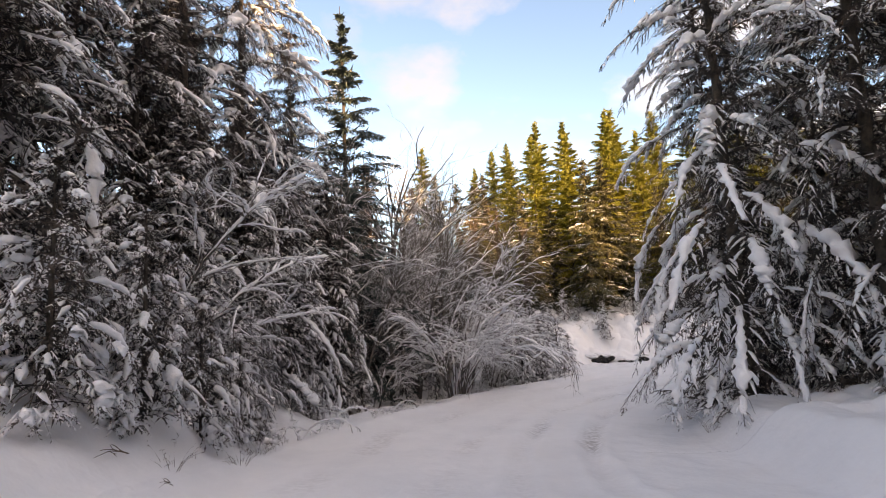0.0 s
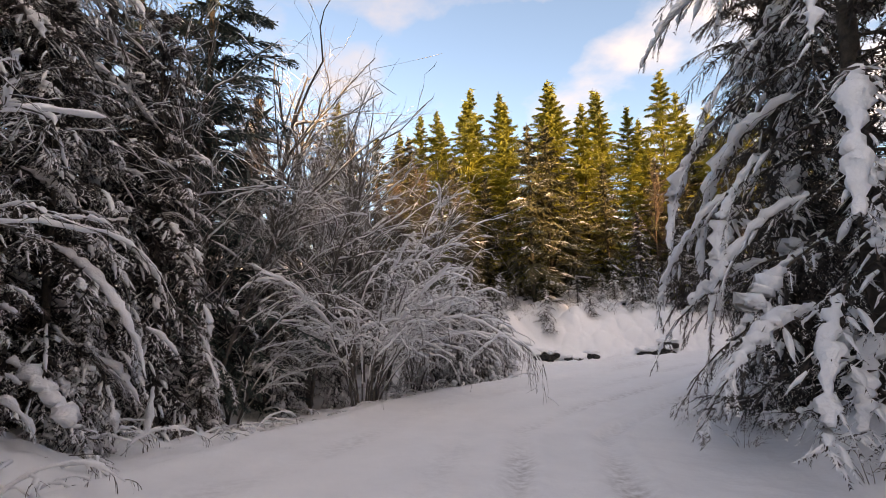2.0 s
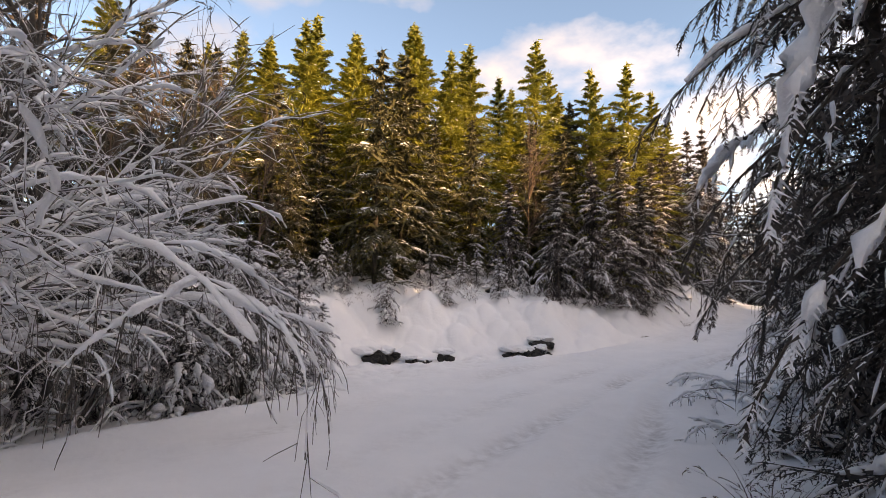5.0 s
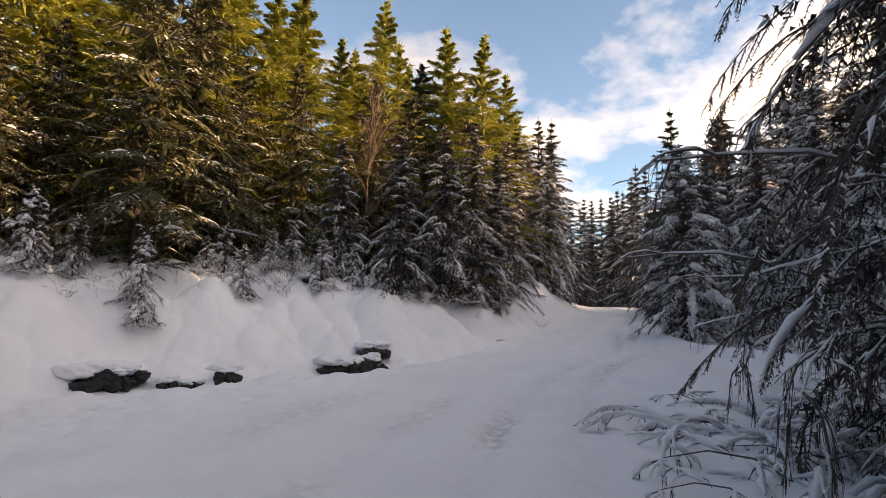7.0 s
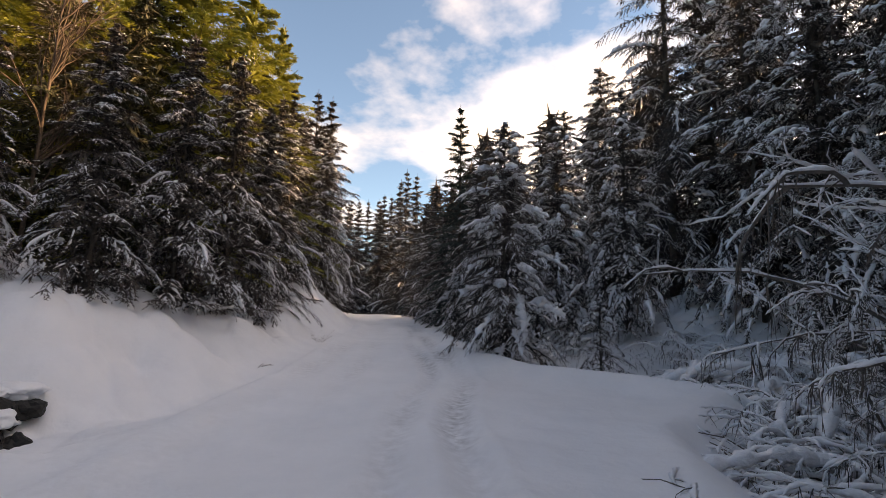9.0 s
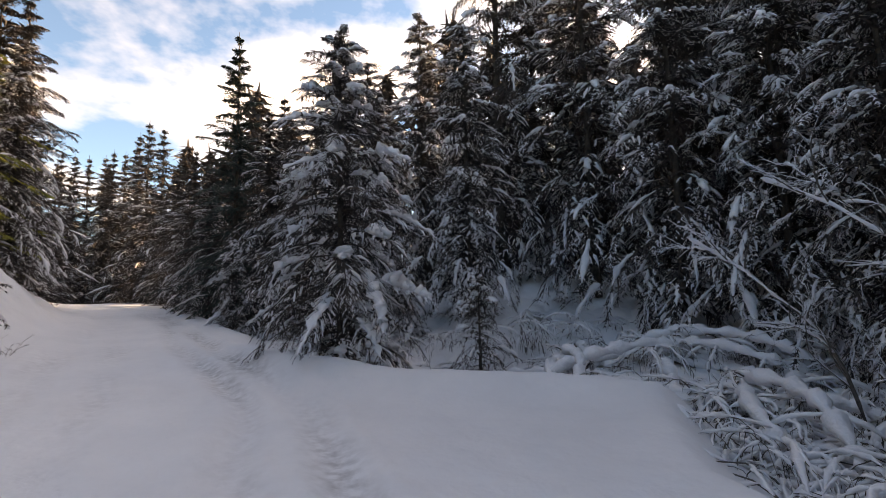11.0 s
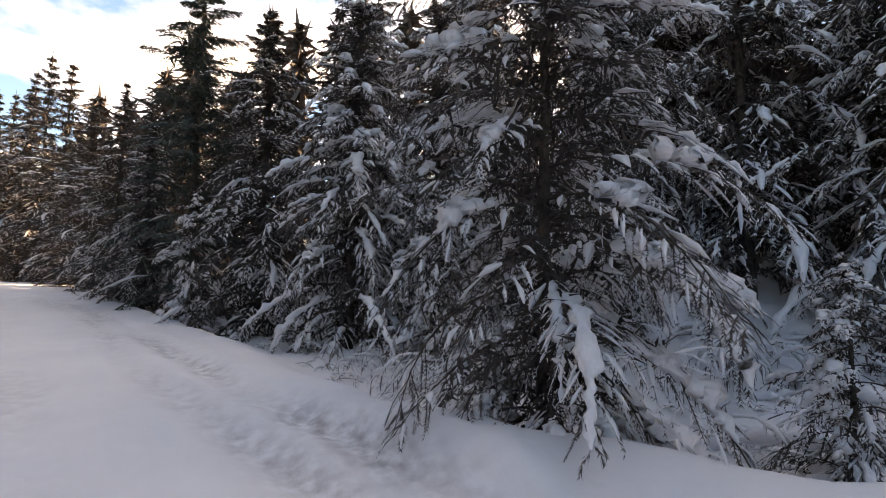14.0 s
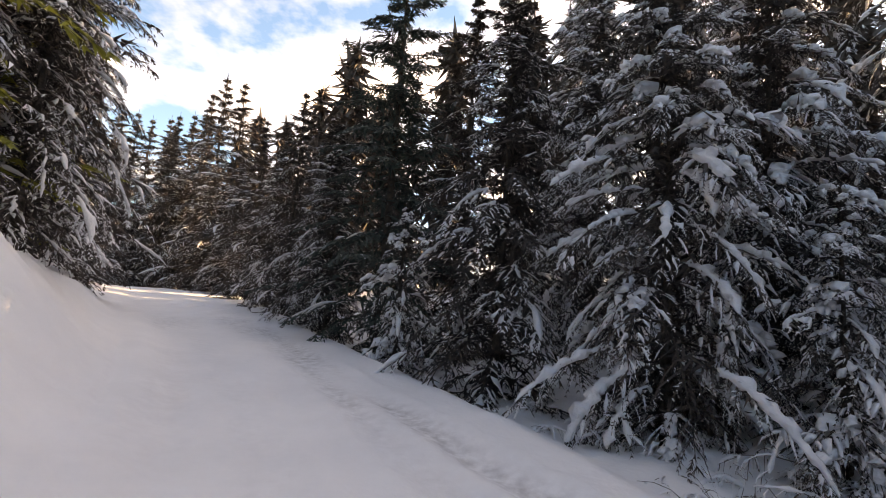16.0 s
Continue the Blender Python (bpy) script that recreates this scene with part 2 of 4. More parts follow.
# the foot of the bank: x, y, height over the crown, rise of the bank, width of the rise
FOOT = np.array([(-42, -33, 0.3, 1.0, 4), (-16, -15, 0.4, 1.8, 3), (-7.6, -6, 0.4, 1.8, 3), (-4.0, 0, 0.3, 1.5, 2.4), (-3.5, 6, 0.25, 1.5, 2.4), (-3.3, 9, 0.1, 1.3, 2.4), (-3.3, 12.5, 0.0, 0.8, 3), (-2.4, 20, -0.3, 0.0, 4.6), (0.5, 24.5, -0.7, 0.1, 4.6), (4.5, 28.5, -0.7, 1.4, 4.6), (9, 32, -0.6, 2.8, 4.6), (13.3, 33.5, -0.55, 2.8, 4.2),
                 (17, 32.2, -0.55, 2.7, 4.2), (20.6, 30.5, -0.45, 2.3, 4.0), (24.2, 30.2, -0.1, 1.2, 3.6), (28, 31.2, 0.0, 0.9, 3.0), (31, 32.1, 0.1, 1.2, 2.6), (34, 33.2, 0.1, 1.8, 2.4), (42, 36.8, 0.1, 1.0, 3.2), (52, 42.8, 0.1, 1.3, 3.5), (62, 48.5, 0.1, 2, 3), (75, 59, 0, 2, 4), (130, 98, 0, 3, 6), (400, 287, 0, 4, 8)])
# the right edge: x, y, lip over the crown just beyond it
RIGHT = np.array([(-28, -36, 0.3), (-6, -20, 0.3), (3.4, -9, 0.4), (5.0, -2, 0.6), (5.6, 6, 0.9), (7.6, 13, 0.95), (10.5, 17.3, 0.25), (14.5, 20.2, -0.1), (18.5, 21.8, -0.35), (21.5, 22.0, -0.5), (24.1, 20.6, -0.6), (25.2, 22.2, -0.75), (25.7, 24.2, -0.8), (26.9, 25.9, -0.8), (28.4, 26.7, -0.6), (30.5, 27.5, -0.3), (33, 28.3, -0.25), (39.8, 31.0, -0.4), (55, 36.3, -0.3), (64, 41, -0.2), (75, 48, 0), (130, 86, 0), (400, 275, 0)])


def along(line, x, y):
    """The signed distance to a line (left of it positive), and its further columns at the nearest place."""
    best = np.full(x.shape, 1e18)
    sign = np.zeros(x.shape)
    cols = [np.zeros(x.shape) for _ in range(line.shape[1] - 2)]
    for a, b in zip(line[:-1], line[1:]):
        d = b[:2] - a[:2]
        u = np.clip(((x - a[0]) * d[0] + (y - a[1]) * d[1]) / (d @ d), 0, 1)
        px, py = x - a[0] - u * d[0], y - a[1] - u * d[1]
        q = px * px + py * py
        near = q < best
        best = np.where(near, q, best)
        sign = np.where(near, np.sign(d[0] * py - d[1] * px), sign)
        for k in range(len(cols)):
            cols[k] = np.where(near, a[2 + k] + u * (b[2 + k] - a[2 + k]), cols[k])
    return np.sqrt(best) * sign, cols


# wheel tracks: lines of x, y on the road
TRACKS = [np.array(t) for t in (
    [(3.2, -2), (3.4, 7), (4.0, 10.3), (4.9, 12.9), (6.5, 16.4), (9.2, 18.4), (11.6, 19.9), (13.8, 21.6), (16.3, 22.9), (18.0, 23.8), (20.6, 24.8), (22.6, 25.2), (24.4, 25.5), (26.0, 26.2), (27.0, 26.8), (29.4, 27.8), (32.1, 28.9), (36, 30.6), (46, 34.9), (60, 41.8)],
    [(1.6, -2), (1.9, 7), (2.6, 11), (5.0, 17.2), (8.0, 19.6), (12.7, 22.2), (16.0, 24.0), (19.6, 25.4), (22.6, 26.2), (24.8, 26.4), (26.5, 27.1), (29.1, 28.4), (32.0, 29.65), (35.5, 30.75), (38.8, 32.2), (46, 35.8), (60, 42.7)],
    [(-2.2, -2), (-1.6, 7), (-0.6, 13.5), (3.7, 20.6), (8, 23.4), (13.4, 25.8), (18.8, 27.9), (22.6, 29.0), (27, 30.2), (31.1, 31.6), (36, 33.2), (44, 36.6)],
    [(0.3, -2), (0.6, 7), (1.6, 12), (4.4, 18.4), (7.8, 21.0), (12.6, 23.6), (17.6, 26.1), (21.5, 27.5), (25.5, 28.6), (29.5, 30.0), (33, 31.4), (38, 33.4), (46, 37)],
)]


def height(x, y):
    x, y = np.asarray(x, float), np.asarray(y, float)
    dc, (z,) = along(CROWN, x, y)
    dl, _ = along(LEFT, x, y)
    df, (foot, rise, wide) = along(FOOT, x, y)
    dr, (lip,) = along(RIGHT, x, y)
    dr = -dr
    # left side
    w = np.clip(dl / np.maximum(dl - np.minimum(df, 0), 1e-3), 0, 1)
    left = np.where(dl > 0, foot * smoothstep(0, 1, np.where(df > 0, 1, w)), 0)
    berm = 0.10 * np.exp(-((dl - 0.35) / 0.35) ** 2)
    left = left + berm + np.where(df > 0, rise * smoothstep(-0.3, wide, df) + 0.16 * np.clip(df - 4, 0, 60) + 0.05 * np.clip(df - 64, 0, 400), 0)
    # right side
    right = np.where(dr > 0, lip * smoothstep(0, 1.1, dr) + 0.21 * np.clip(dr - 2.2, 0, 14) + 0.08 * np.clip(dr - 15.8, 0, 400), 0) + 1.2 * smoothstep(4.0, 10.0, dr) * smoothstep(21, 25, x) * (1 - smoothstep(33, 37, x)) * (1 - smoothstep(60, 90, dr)) + 0.6 * np.exp(-((x - 26.3) / 2.2) ** 2 - ((y - 19.0) / 1.7) ** 2)
    right = right + 0.05 * np.exp(-((dr - 0.05) / 0.45) ** 2) + 0.36 * np.exp(-((x - 26.4) / 2.4) ** 2) * np.exp(-((dr + 0.1) / 0.7) ** 2)
    off = smoothstep(0.2, 2.5, np.maximum(dl, dr))
    bank = smoothstep(-0.5, 1.5, df) * (dl > 0)
    lumps = wavy(x, y, 2.6, 3) * 0.17 + lumpy(x, y, 0.95, 4) * (0.08 + 0.05 * bank) + np.maximum(lumpy(x, y, 0.5, 12), -0.2) * 0.06 + np.maximum(lumpy(x, y, 1.6, 13), 0) ** 2 * 0.35 * bank + (pillows(x, y, 1.7, 14) * 0.55 + pillows(x, y, 0.8, 15) * 0.24) * bank + pillows(x, y, 0.5, 17) * 0.10 * (1 - bank)
    out = z + left + right + off * lumps + (1 - off) * (wavy(x, y, 3.2, 5) * 0.035 + lumpy(x, y, 0.9, 16) * 0.016 + lumpy(x, y, 0.45, 6) * 0.016 + lumpy(x, y, 0.22, 7) * 0.008)
    rut = ruts(x, y)
    return out - 0.09 * rut[0] + 0.045 * rut[1]


def ruts(x, y):
    """How deep each place lies in a wheel rut, and how high on its thrown-up rim."""
    deep, rim = np.zeros(x.shape), np.zeros(x.shape)
    for j, (line, depth, broad) in enumerate(zip(TRACKS, (1.0, 0.75, 0.35, 0.3), (0.17, 0.15, 0.30, 0.22))):
        d, _ = along(line, x, y)
        d = d + 0.06 * wavy(x, y, 1.7, 8 + j)
        uneven = np.clip(0.75 + 0.10 * lumpy(x, y, 0.8, 30 + j) + 0.55 * lumpy(x, y, 2.6, 40 + j), 0.05, 1.3)
        deep = np.maximum(deep, depth * uneven * 0.5 * (1 - np.tanh((np.abs(d) - broad) / 0.16)))
        rim = np.maximum(rim, depth * np.exp(-((np.abs(d) - broad - 0.20) / 0.15) ** 2) * np.clip(0.8 + 0.3 * lumpy(x, y, 1.3, 50 + j), 0, 1.6))
    return deep, rim


def steps(lo, hi, fine, far):
    a = np.arange(lo, hi, fine)
    grow, s, v = [], fine, hi
    while v < far:
        grow.append(v); s *= 1.16; v += s
    grow.append(far)
    down, s, v = [], fine, lo
    while v > -far:
        s *= 1.16; v -= s
        down.append(v)
    return np.concatenate([down[::-1], a, grow])


def make_ground():
    xs, ys = steps(-4, 36, 0.058, 1500), steps(5, 36, 0.058, 1500)
    X, Y = np.meshgrid(xs, ys)
    Z = height(X.ravel(), Y.ravel())
    Z = np.clip(Z, -12, 60)
    n, m = X.shape
    idx = np.arange(n * m).reshape(n, m)
    quads = np.stack([idx[:-1, :-1], idx[:-1, 1:], idx[1:, 1:], idx[1:, :-1]], -1).reshape(-1, 4)
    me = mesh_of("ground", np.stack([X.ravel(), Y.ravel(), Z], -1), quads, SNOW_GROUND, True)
    # one darker tone in the wheel ruts stands for dirt and their shade
    grit_shade = me.attributes.new("grit_shade", "FLOAT", "POINT")
    grit_shade.data.foreach_set("value", (np.clip(ruts(X.ravel(), Y.ravel())[0], 0, 1) * (0.25 + 0.75 * np.clip(lumpy(X.ravel(), Y.ravel(), 1.9, 61) * 2, 0, 1))).astype(np.float32))
    ob = new("ground", me)
    tagged(ob, "deep fresh snow over a forest road with wheel tracks", "ground", kind="structure")


make_ground()


def ground_z(x, y):
    return float(height(np.array([x]), np.array([y]))[0])


# ---------------------------------------------------------------- conifers
def spray(V, name, mat, parent, label=""):
    n = len(V)
    tagged(part_of(name, mesh_of(name, V.reshape(-1, 3), np.arange(n * 3).reshape(n, 3), mat), parent, label), kind="stuff")


def conifer(name, seed, H, R, boughs, low, droop, load, needles, label, twigs=20, tufts=7, sprig=0.09, width=0.011, power=0.9, lift=0.4, frost=0.2, fat=1.0, crowd=1.1, core=30, inner=0.13, ring=6, reach=0.42, tiers=0, beads=9, split=False, drape=0.0):
    """A conifer with its base at the origin: trunk, arching boughs with feathered fronds, and the snow on them.
    load: how much snow the boughs carry, 0 to 1. drape: how far the snow runs along the bough as one thick tongue. split makes every bough a part with its own foliage and snow."""
    r = np.random.default_rng(seed)
    top = new(name)
    tagged(top, label, "tree")
    up = np.array([0, 0, 1.0])
    # trunk
    k = 12
    zz = np.linspace(-0.5, H * 1.01, k)
    bend = np.cumsum(r.normal(0, 0.010 * H / k, (k, 2)), 0)
    bend -= bend[0]
    tp = np.stack([bend[:, 0], bend[:, 1], zz], -1)[None]
    base_r = 0.008 * H + 0.02
    tr = (base_r * (1 - np.clip(zz, 0, H) / H) ** 0.85 + 0.006)[None]
    v, q = tubes(tp, tr, 9)
    v = v + r.normal(0, 0.005, v.shape)
    part_of("trunk", mesh_of("trunk", v, q, BARK, True), top)
    # boughs spiral up the trunk, or stand in whorls
    i = np.arange(boughs)
    f = (i + 0.5) / boughs
    if tiers:
        f = np.clip((np.floor(f * tiers) + 0.5 + r.normal(0, 0.10, boughs)) / tiers, 0.004, 0.998)
    zt = low + (0.994 - low) * f ** crowd
    az = i * 2.39996 + r.normal(0, 0.35, boughs)
    prof = ((1 - zt) ** power * 0.985 + 0.015) * np.minimum(1, 0.62 + (zt - low) * 3)
    Lb = R * prof * r.uniform(0.70, 1.14, boughs)
    elev = np.radians(r.normal(6, 7, boughs) + 62 * zt ** 2 * lift)
    bow = 1.55 * droop * (1 - 0.62 * zt) * r.uniform(0.7, 1.3, boughs)
    K = 9
    u = np.linspace(0, 1, K)
    um = (u[1:] + u[:-1]) / 2
    pitch = np.maximum(elev[:, None] - bow[:, None] * um ** 0.85 + np.cumsum(r.normal(0, 0.035, (boughs, K - 1)), 1), -1.42)
    head = az[:, None] + r.normal(0, 0.3, boughs)[:, None] * um ** 1.5 + np.cumsum(r.normal(0, 0.04, (boughs, K - 1)), 1)
    move = np.stack([np.cos(pitch) * np.cos(head), np.cos(pitch) * np.sin(head), np.sin(pitch)], -1) * (Lb / (K - 1))[:, None, None]
    start = np.stack([np.interp(zt * H, zz, bend[:, 0]), np.interp(zt * H, zz, bend[:, 1]), zt * H], -1)
    P = start[:, None] + np.concatenate([np.zeros((boughs, 1, 3)), np.cumsum(move, 1)], 1)
    P[..., 2] = np.maximum(P[..., 2], 0.07 + 0.10 * r.random((boughs, 1)))
    br = (0.005 + 0.006 * Lb[:, None]) * (1 - 0.85 * u)

    def on_bough(rows, at):
        """Points and directions on the boughs at the fractions given."""
        pos = np.clip(at, 0, 1) * (K - 1)
        lo = np.clip(pos.astype(int), 0, K - 2)
        step = P[rows, lo + 1] - P[rows, lo]
        return P[rows, lo] + step * (pos - lo)[..., None], norm(step)

    # fronds: twigs to both sides of every bough, shorter towards its tip
    m = twigs
    rows = np.arange(boughs)[:, None]
    uj = np.clip(0.10 + 0.90 * (np.arange(m) + 0.5) / m + r.uniform(-0.025, 0.025, (boughs, m)), 0.05, 1)
    base, tan = on_bough(rows, uj)
    sidev = norm(np.cross(tan, up) + 1e-6)
    sg = np.where(np.arange(m) % 2, 1.0, -1.0)[None, :, None]
    psi = (r.uniform(0.75, 1.10, (boughs, m)) * (1 - 0.3 * uj))[..., None]
    hang = r.uniform(0.4, 1.3, (boughs, m, 1)) * (0.12 + 0.55 * droop)
    d1 = norm(tan * np.cos(psi) + sidev * sg * np.sin(psi) - up * hang * 0.35)
    d2 = norm(d1 + tan * 0.25 - up * hang * 0.9)
    tl = np.minimum(Lb[:, None], 2.4) * reach * np.clip(1.08 - uj, 0.08, 1) ** 0.75 * np.minimum(1, uj * 3.5) * r.uniform(0.65, 1.25, (boughs, m)) + 0.04 + 0.03 * np.minimum(Lb, 1)[:, None]
    tl3 = tl[..., None]
    TW = np.stack([base, base + d1 * tl3 * 0.5, base + d1 * tl3 * 0.5 + d2 * tl3 * 0.5], 2).reshape(-1, 3, 3)
    tlf = tl.ravel()
    D0 = norm(TW[:, 2] - TW[:, 0])
    s0 = norm(np.cross(D0, up + r.normal(0, 0.4, D0.shape)) + 1e-6) * (width * 0.9 * r.uniform(0.7, 1.3, len(TW)))[:, None]
    rib = np.stack([np.stack([TW[:, 0] - s0, TW[:, 0] + s0, TW[:, 1] + s0], 1), np.stack([TW[:, 0] - s0, TW[:, 1] + s0, TW[:, 1] - s0], 1), np.stack([TW[:, 1] - s0, TW[:, 1] + s0, TW[:, 2]], 1)], 1)
    # sprigs feather both sides of every twig
    w = np.linspace(0.10, 1.0, tufts)
    wi = np.clip((w * 2).astype(int), 0, 1)
    ws = (w * 2 - wi)[None, :, None]
    S = TW[:, wi] * (1 - ws) + TW[:, wi + 1] * ws
    D = norm(TW[:, wi + 1] - TW[:, wi])
    sv = norm(np.cross(D, up) + 1e-6)
    flat_n = np.cross(sv, D)
    leaves = []
    for s in (-1.0, 1.0):
        ang = r.normal(0.72, 0.14, S.shape[:2])[..., None]
        out = norm(D * np.cos(ang) + sv * s * np.sin(ang) + r.normal(0, 0.15, S.shape) - up * 0.12)
        ln = (np.minimum(sprig, 0.75 * tlf + 0.02)[:, None] * (1.15 - 0.55 * w)[None] * r.uniform(0.7, 1.3, S.shape[:2]))[..., None]
        wd = norm(np.cross(out, flat_n + r.normal(0, 0.5, S.shape))) * width
        leaves.append(np.stack([S - wd, S + wd, S + out * ln], 2))
    V = np.concatenate([rib] + leaves, 1)
    per = V.shape[1]
    # how much snow each bough and each twig carries
    laden = np.clip(r.normal(load, 0.27, boughs), 0, 1)
    twig_share = r.random((boughs, m))
    chance = np.clip(frost * (0.25 + 1.6 * laden)[:, None] * (0.3 + 1.4 * twig_share), 0, 0.95)
    rimed = r.random((boughs, m, per)) < chance[..., None]
    rimed[:, :, :3] = False
    V = V.reshape(boughs, m * per, 3, 3)
    rimed = rimed.reshape(boughs, m * per)
    # the inner, shaded sprigs near the trunk
    c = core
    B, _ = on_bough(rows, 0.02 + 0.60 * r.random((boughs, c)) ** 1.3)
    B = B + r.normal(0, 0.05, B.shape)
    size = (inner * (0.7 + 0.25 * np.minimum(Lb, 2)))[:, None, None] * r.uniform(0.5, 1.5, (boughs, c, 1))
    fan_d = norm(r.normal(0, 0.7, B.shape) - up * 0.6)
    wide = norm(np.cross(fan_d, r.normal(0, 1, B.shape))) * size * 0.12
    C = np.stack([B - wide, B + wide, B + fan_d * size], 2)
    # snow tongues lie along the outer parts of the laden boughs
    bearing = np.flatnonzero(laden > 0.40)
    n_t, J = len(bearing), beads
    u0 = r.uniform(0.18, 0.78, n_t) * (1 - 0.45 * drape)
    u1 = np.minimum(1.0, u0 + r.uniform(0.12, 0.55, n_t) * (1 + 0.7 * drape))
    at = u0[:, None] + (u1 - u0)[:, None] * np.linspace(0, 1, J)
    heart, way = on_bough(bearing[:, None], at)
    thick = (0.018 + 0.030 * np.sqrt(Lb[bearing])) * (0.35 + laden[bearing]) * fat * r.uniform(0.7, 1.3, n_t) * (1 + 0.35 * drape)
    rs = thick[:, None] * (0.10 + np.sin(np.linspace(0.12, np.pi - 0.05, J)) ** 0.5) * r.uniform(0.4, 1.35, (n_t, J)) * np.repeat(r.uniform(0.7, 1.3, (n_t, (J + 2) // 3)), 3, 1)[:, :J]
    rs *= np.where(r.random((n_t, J)) < 0.12, 0.45, 1.0)
    rs[:, 1:-1] = (rs[:, :-2] + 2 * rs[:, 1:-1] + rs[:, 2:]) / 4
    # long tongues break into cushions about a hand long
    lumps = (u1 - u0) * Lb[bearing] / 0.30
    wave = np.abs(np.sin(np.pi * (lumps[:, None] * (np.linspace(0, 1, J) + r.normal(0, 0.012, (n_t, J))) + r.random((n_t, 1)))))
    rs *= 1 - 0.62 * drape * (1 - wave ** 0.6)
    right = norm(np.cross(way, up) + 1e-6)
    over = np.cross(right, way)
    heart = heart + over * (rs * 0.45 + 0.01)[..., None] + right * (r.normal(0, 0.2, rs.shape) * rs)[..., None]
    # and ridges along their twigs
    pick = np.flatnonzero((r.random((boughs, m)) < laden[:, None] * 1.1).ravel())
    T = TW[pick]
    a0 = r.uniform(0.0, 0.5, len(T))
    a1 = np.minimum(1.0, a0 + r.uniform(0.25, 0.7, len(T)))
    u3 = (a0[:, None] + (a1 - a0)[:, None] * np.linspace(0, 1, 4))[..., None]
    TS = T[:, None, 0] * (1 - u3) + T[:, None, 2] * u3 + (T[:, 1] - (T[:, 0] + T[:, 2]) / 2)[:, None] * 4 * u3 * (1 - u3) * 0.7
    big = (0.010 + 0.030 * r.random(len(T)) ** 1.5) * (0.6 + 0.8 * laden[pick // m]) * fat ** 0.6 * (1 - 0.3 * drape) * np.clip(tlf[pick] * 2.5, 0.35, 1)
    rr = big[:, None] * np.array([0.5, 1.1, 1.0, 0.3]) * r.uniform(0.55, 1.45, (len(T), 4))
    TS[..., 2] += rr * 0.5 + width * 0.6

    def snow_on(which, ridges):
        items = []
        if len(which):
            v, q = tubes(heart[which], rs[which], ring, 0.7)
            items.append((v + r.normal(0, 0.09 + 0.07 * drape, v.shape) * np.repeat(rs[which].ravel(), ring)[:, None], q))
        if len(ridges):
            v, q = tubes(TS[ridges], rr[ridges], 3, 0.8)
            items.append((v + r.normal(0, 0.20, v.shape) * np.repeat(rr[ridges].ravel(), 3)[:, None], q))
        return items

    def dusted(tri):
        return [(tri.reshape(-1, 3) + np.array([0, 0, 0.006]), np.arange(len(tri) * 3).reshape(-1, 3))] if len(tri) else []

    if split:
        owner = pick // m
        for b in range(boughs):
            v, q = tubes(P[b:b + 1], br[b:b + 1], 4)
            bough = part_of("bough", mesh_of("bough", v, q, BARK, True), top)
            spray(np.concatenate([V[b][~rimed[b]], C[b]]), "foliage", needles, bough)
            items = snow_on(np.flatnonzero(bearing == b), np.flatnonzero(owner == b)) + dusted(V[b][rimed[b]])
            if items:
                v, q = join(items)
                tagged(part_of("snow", mesh_of("snow", v, q, SNOW, True), bough, "white snow clinging to the bough"), kind="stuff")
        return top
    v, q = tubes(P, br, 3)
    tagged(part_of("bough", mesh_of("bough", v, q, BARK, True), top), kind="stuff")
    spray(np.concatenate([V[~rimed], C.reshape(-1, 3, 3)]), "foliage", needles, top)
    items = snow_on(np.arange(n_t), np.arange(len(pick))) + dusted(V[rimed])
    if items:
        v, q = join(items)
        tagged(part_of("snow", mesh_of("snow", v, q, SNOW, True), top, "white snow lying on the boughs"), kind="stuff")
    return top


placed = set()
GROUPS = {"fir_tree": "firs of the forest", "alder_tree": "leafless alders by the road", "birch_tree": "leafless birches on the slope", "brush": "brush beside the road", "fallen_branch": "fallen branches in the hollow", "stick": "dead sticks on the snow", "rock": "rocks in the bank"}


def plant(tree, x, y, scale=1.0, turn=0.0, tall=1.0, sink=0.1, lean=(0, 0), label=""):
    """Stands a tree on the ground: the first time the tree itself, then copies of it."""
    m = pose(x, y, ground_z(x, y) - sink, lean[0], lean[1], turn) @ Matrix.Diagonal((scale, scale, scale * tall, 1))
    if tree.name in placed:
        ob = copy_thing(tree, m)
        ob.scale = m.to_scale()
    else:
        placed.add(tree.name)
        tree.matrix_world = m
        ob = tree
    tagged(ob, group=GROUPS.get(ob.name.split(".")[0], ""))
    return tagged(ob, label=label) if label else ob


# ---------------------------------------------------------------- bare broadleaf trees and brush
def arc(start, heading, pitch, length, curl, sag, k, r, wob=0.03):
    """A bending shoot: heading and pitch in radians; sag turns it down along its length."""
    pts, p = [np.array(start, float)], np.array(start, float)
    h, e = heading, pitch
    for j in range(k - 1):
        h += curl / (k - 1) + r.normal(0, wob * 2)
        e -= sag / (k - 1) + r.normal(0, wob)
        e = max(e, -1.45)
        p = p + length / (k - 1) * np.array([math.cos(h) * math.cos(e), math.sin(h) * math.cos(e), math.sin(e)])
        pts.append(p.copy())
    return np.array(pts), h, e


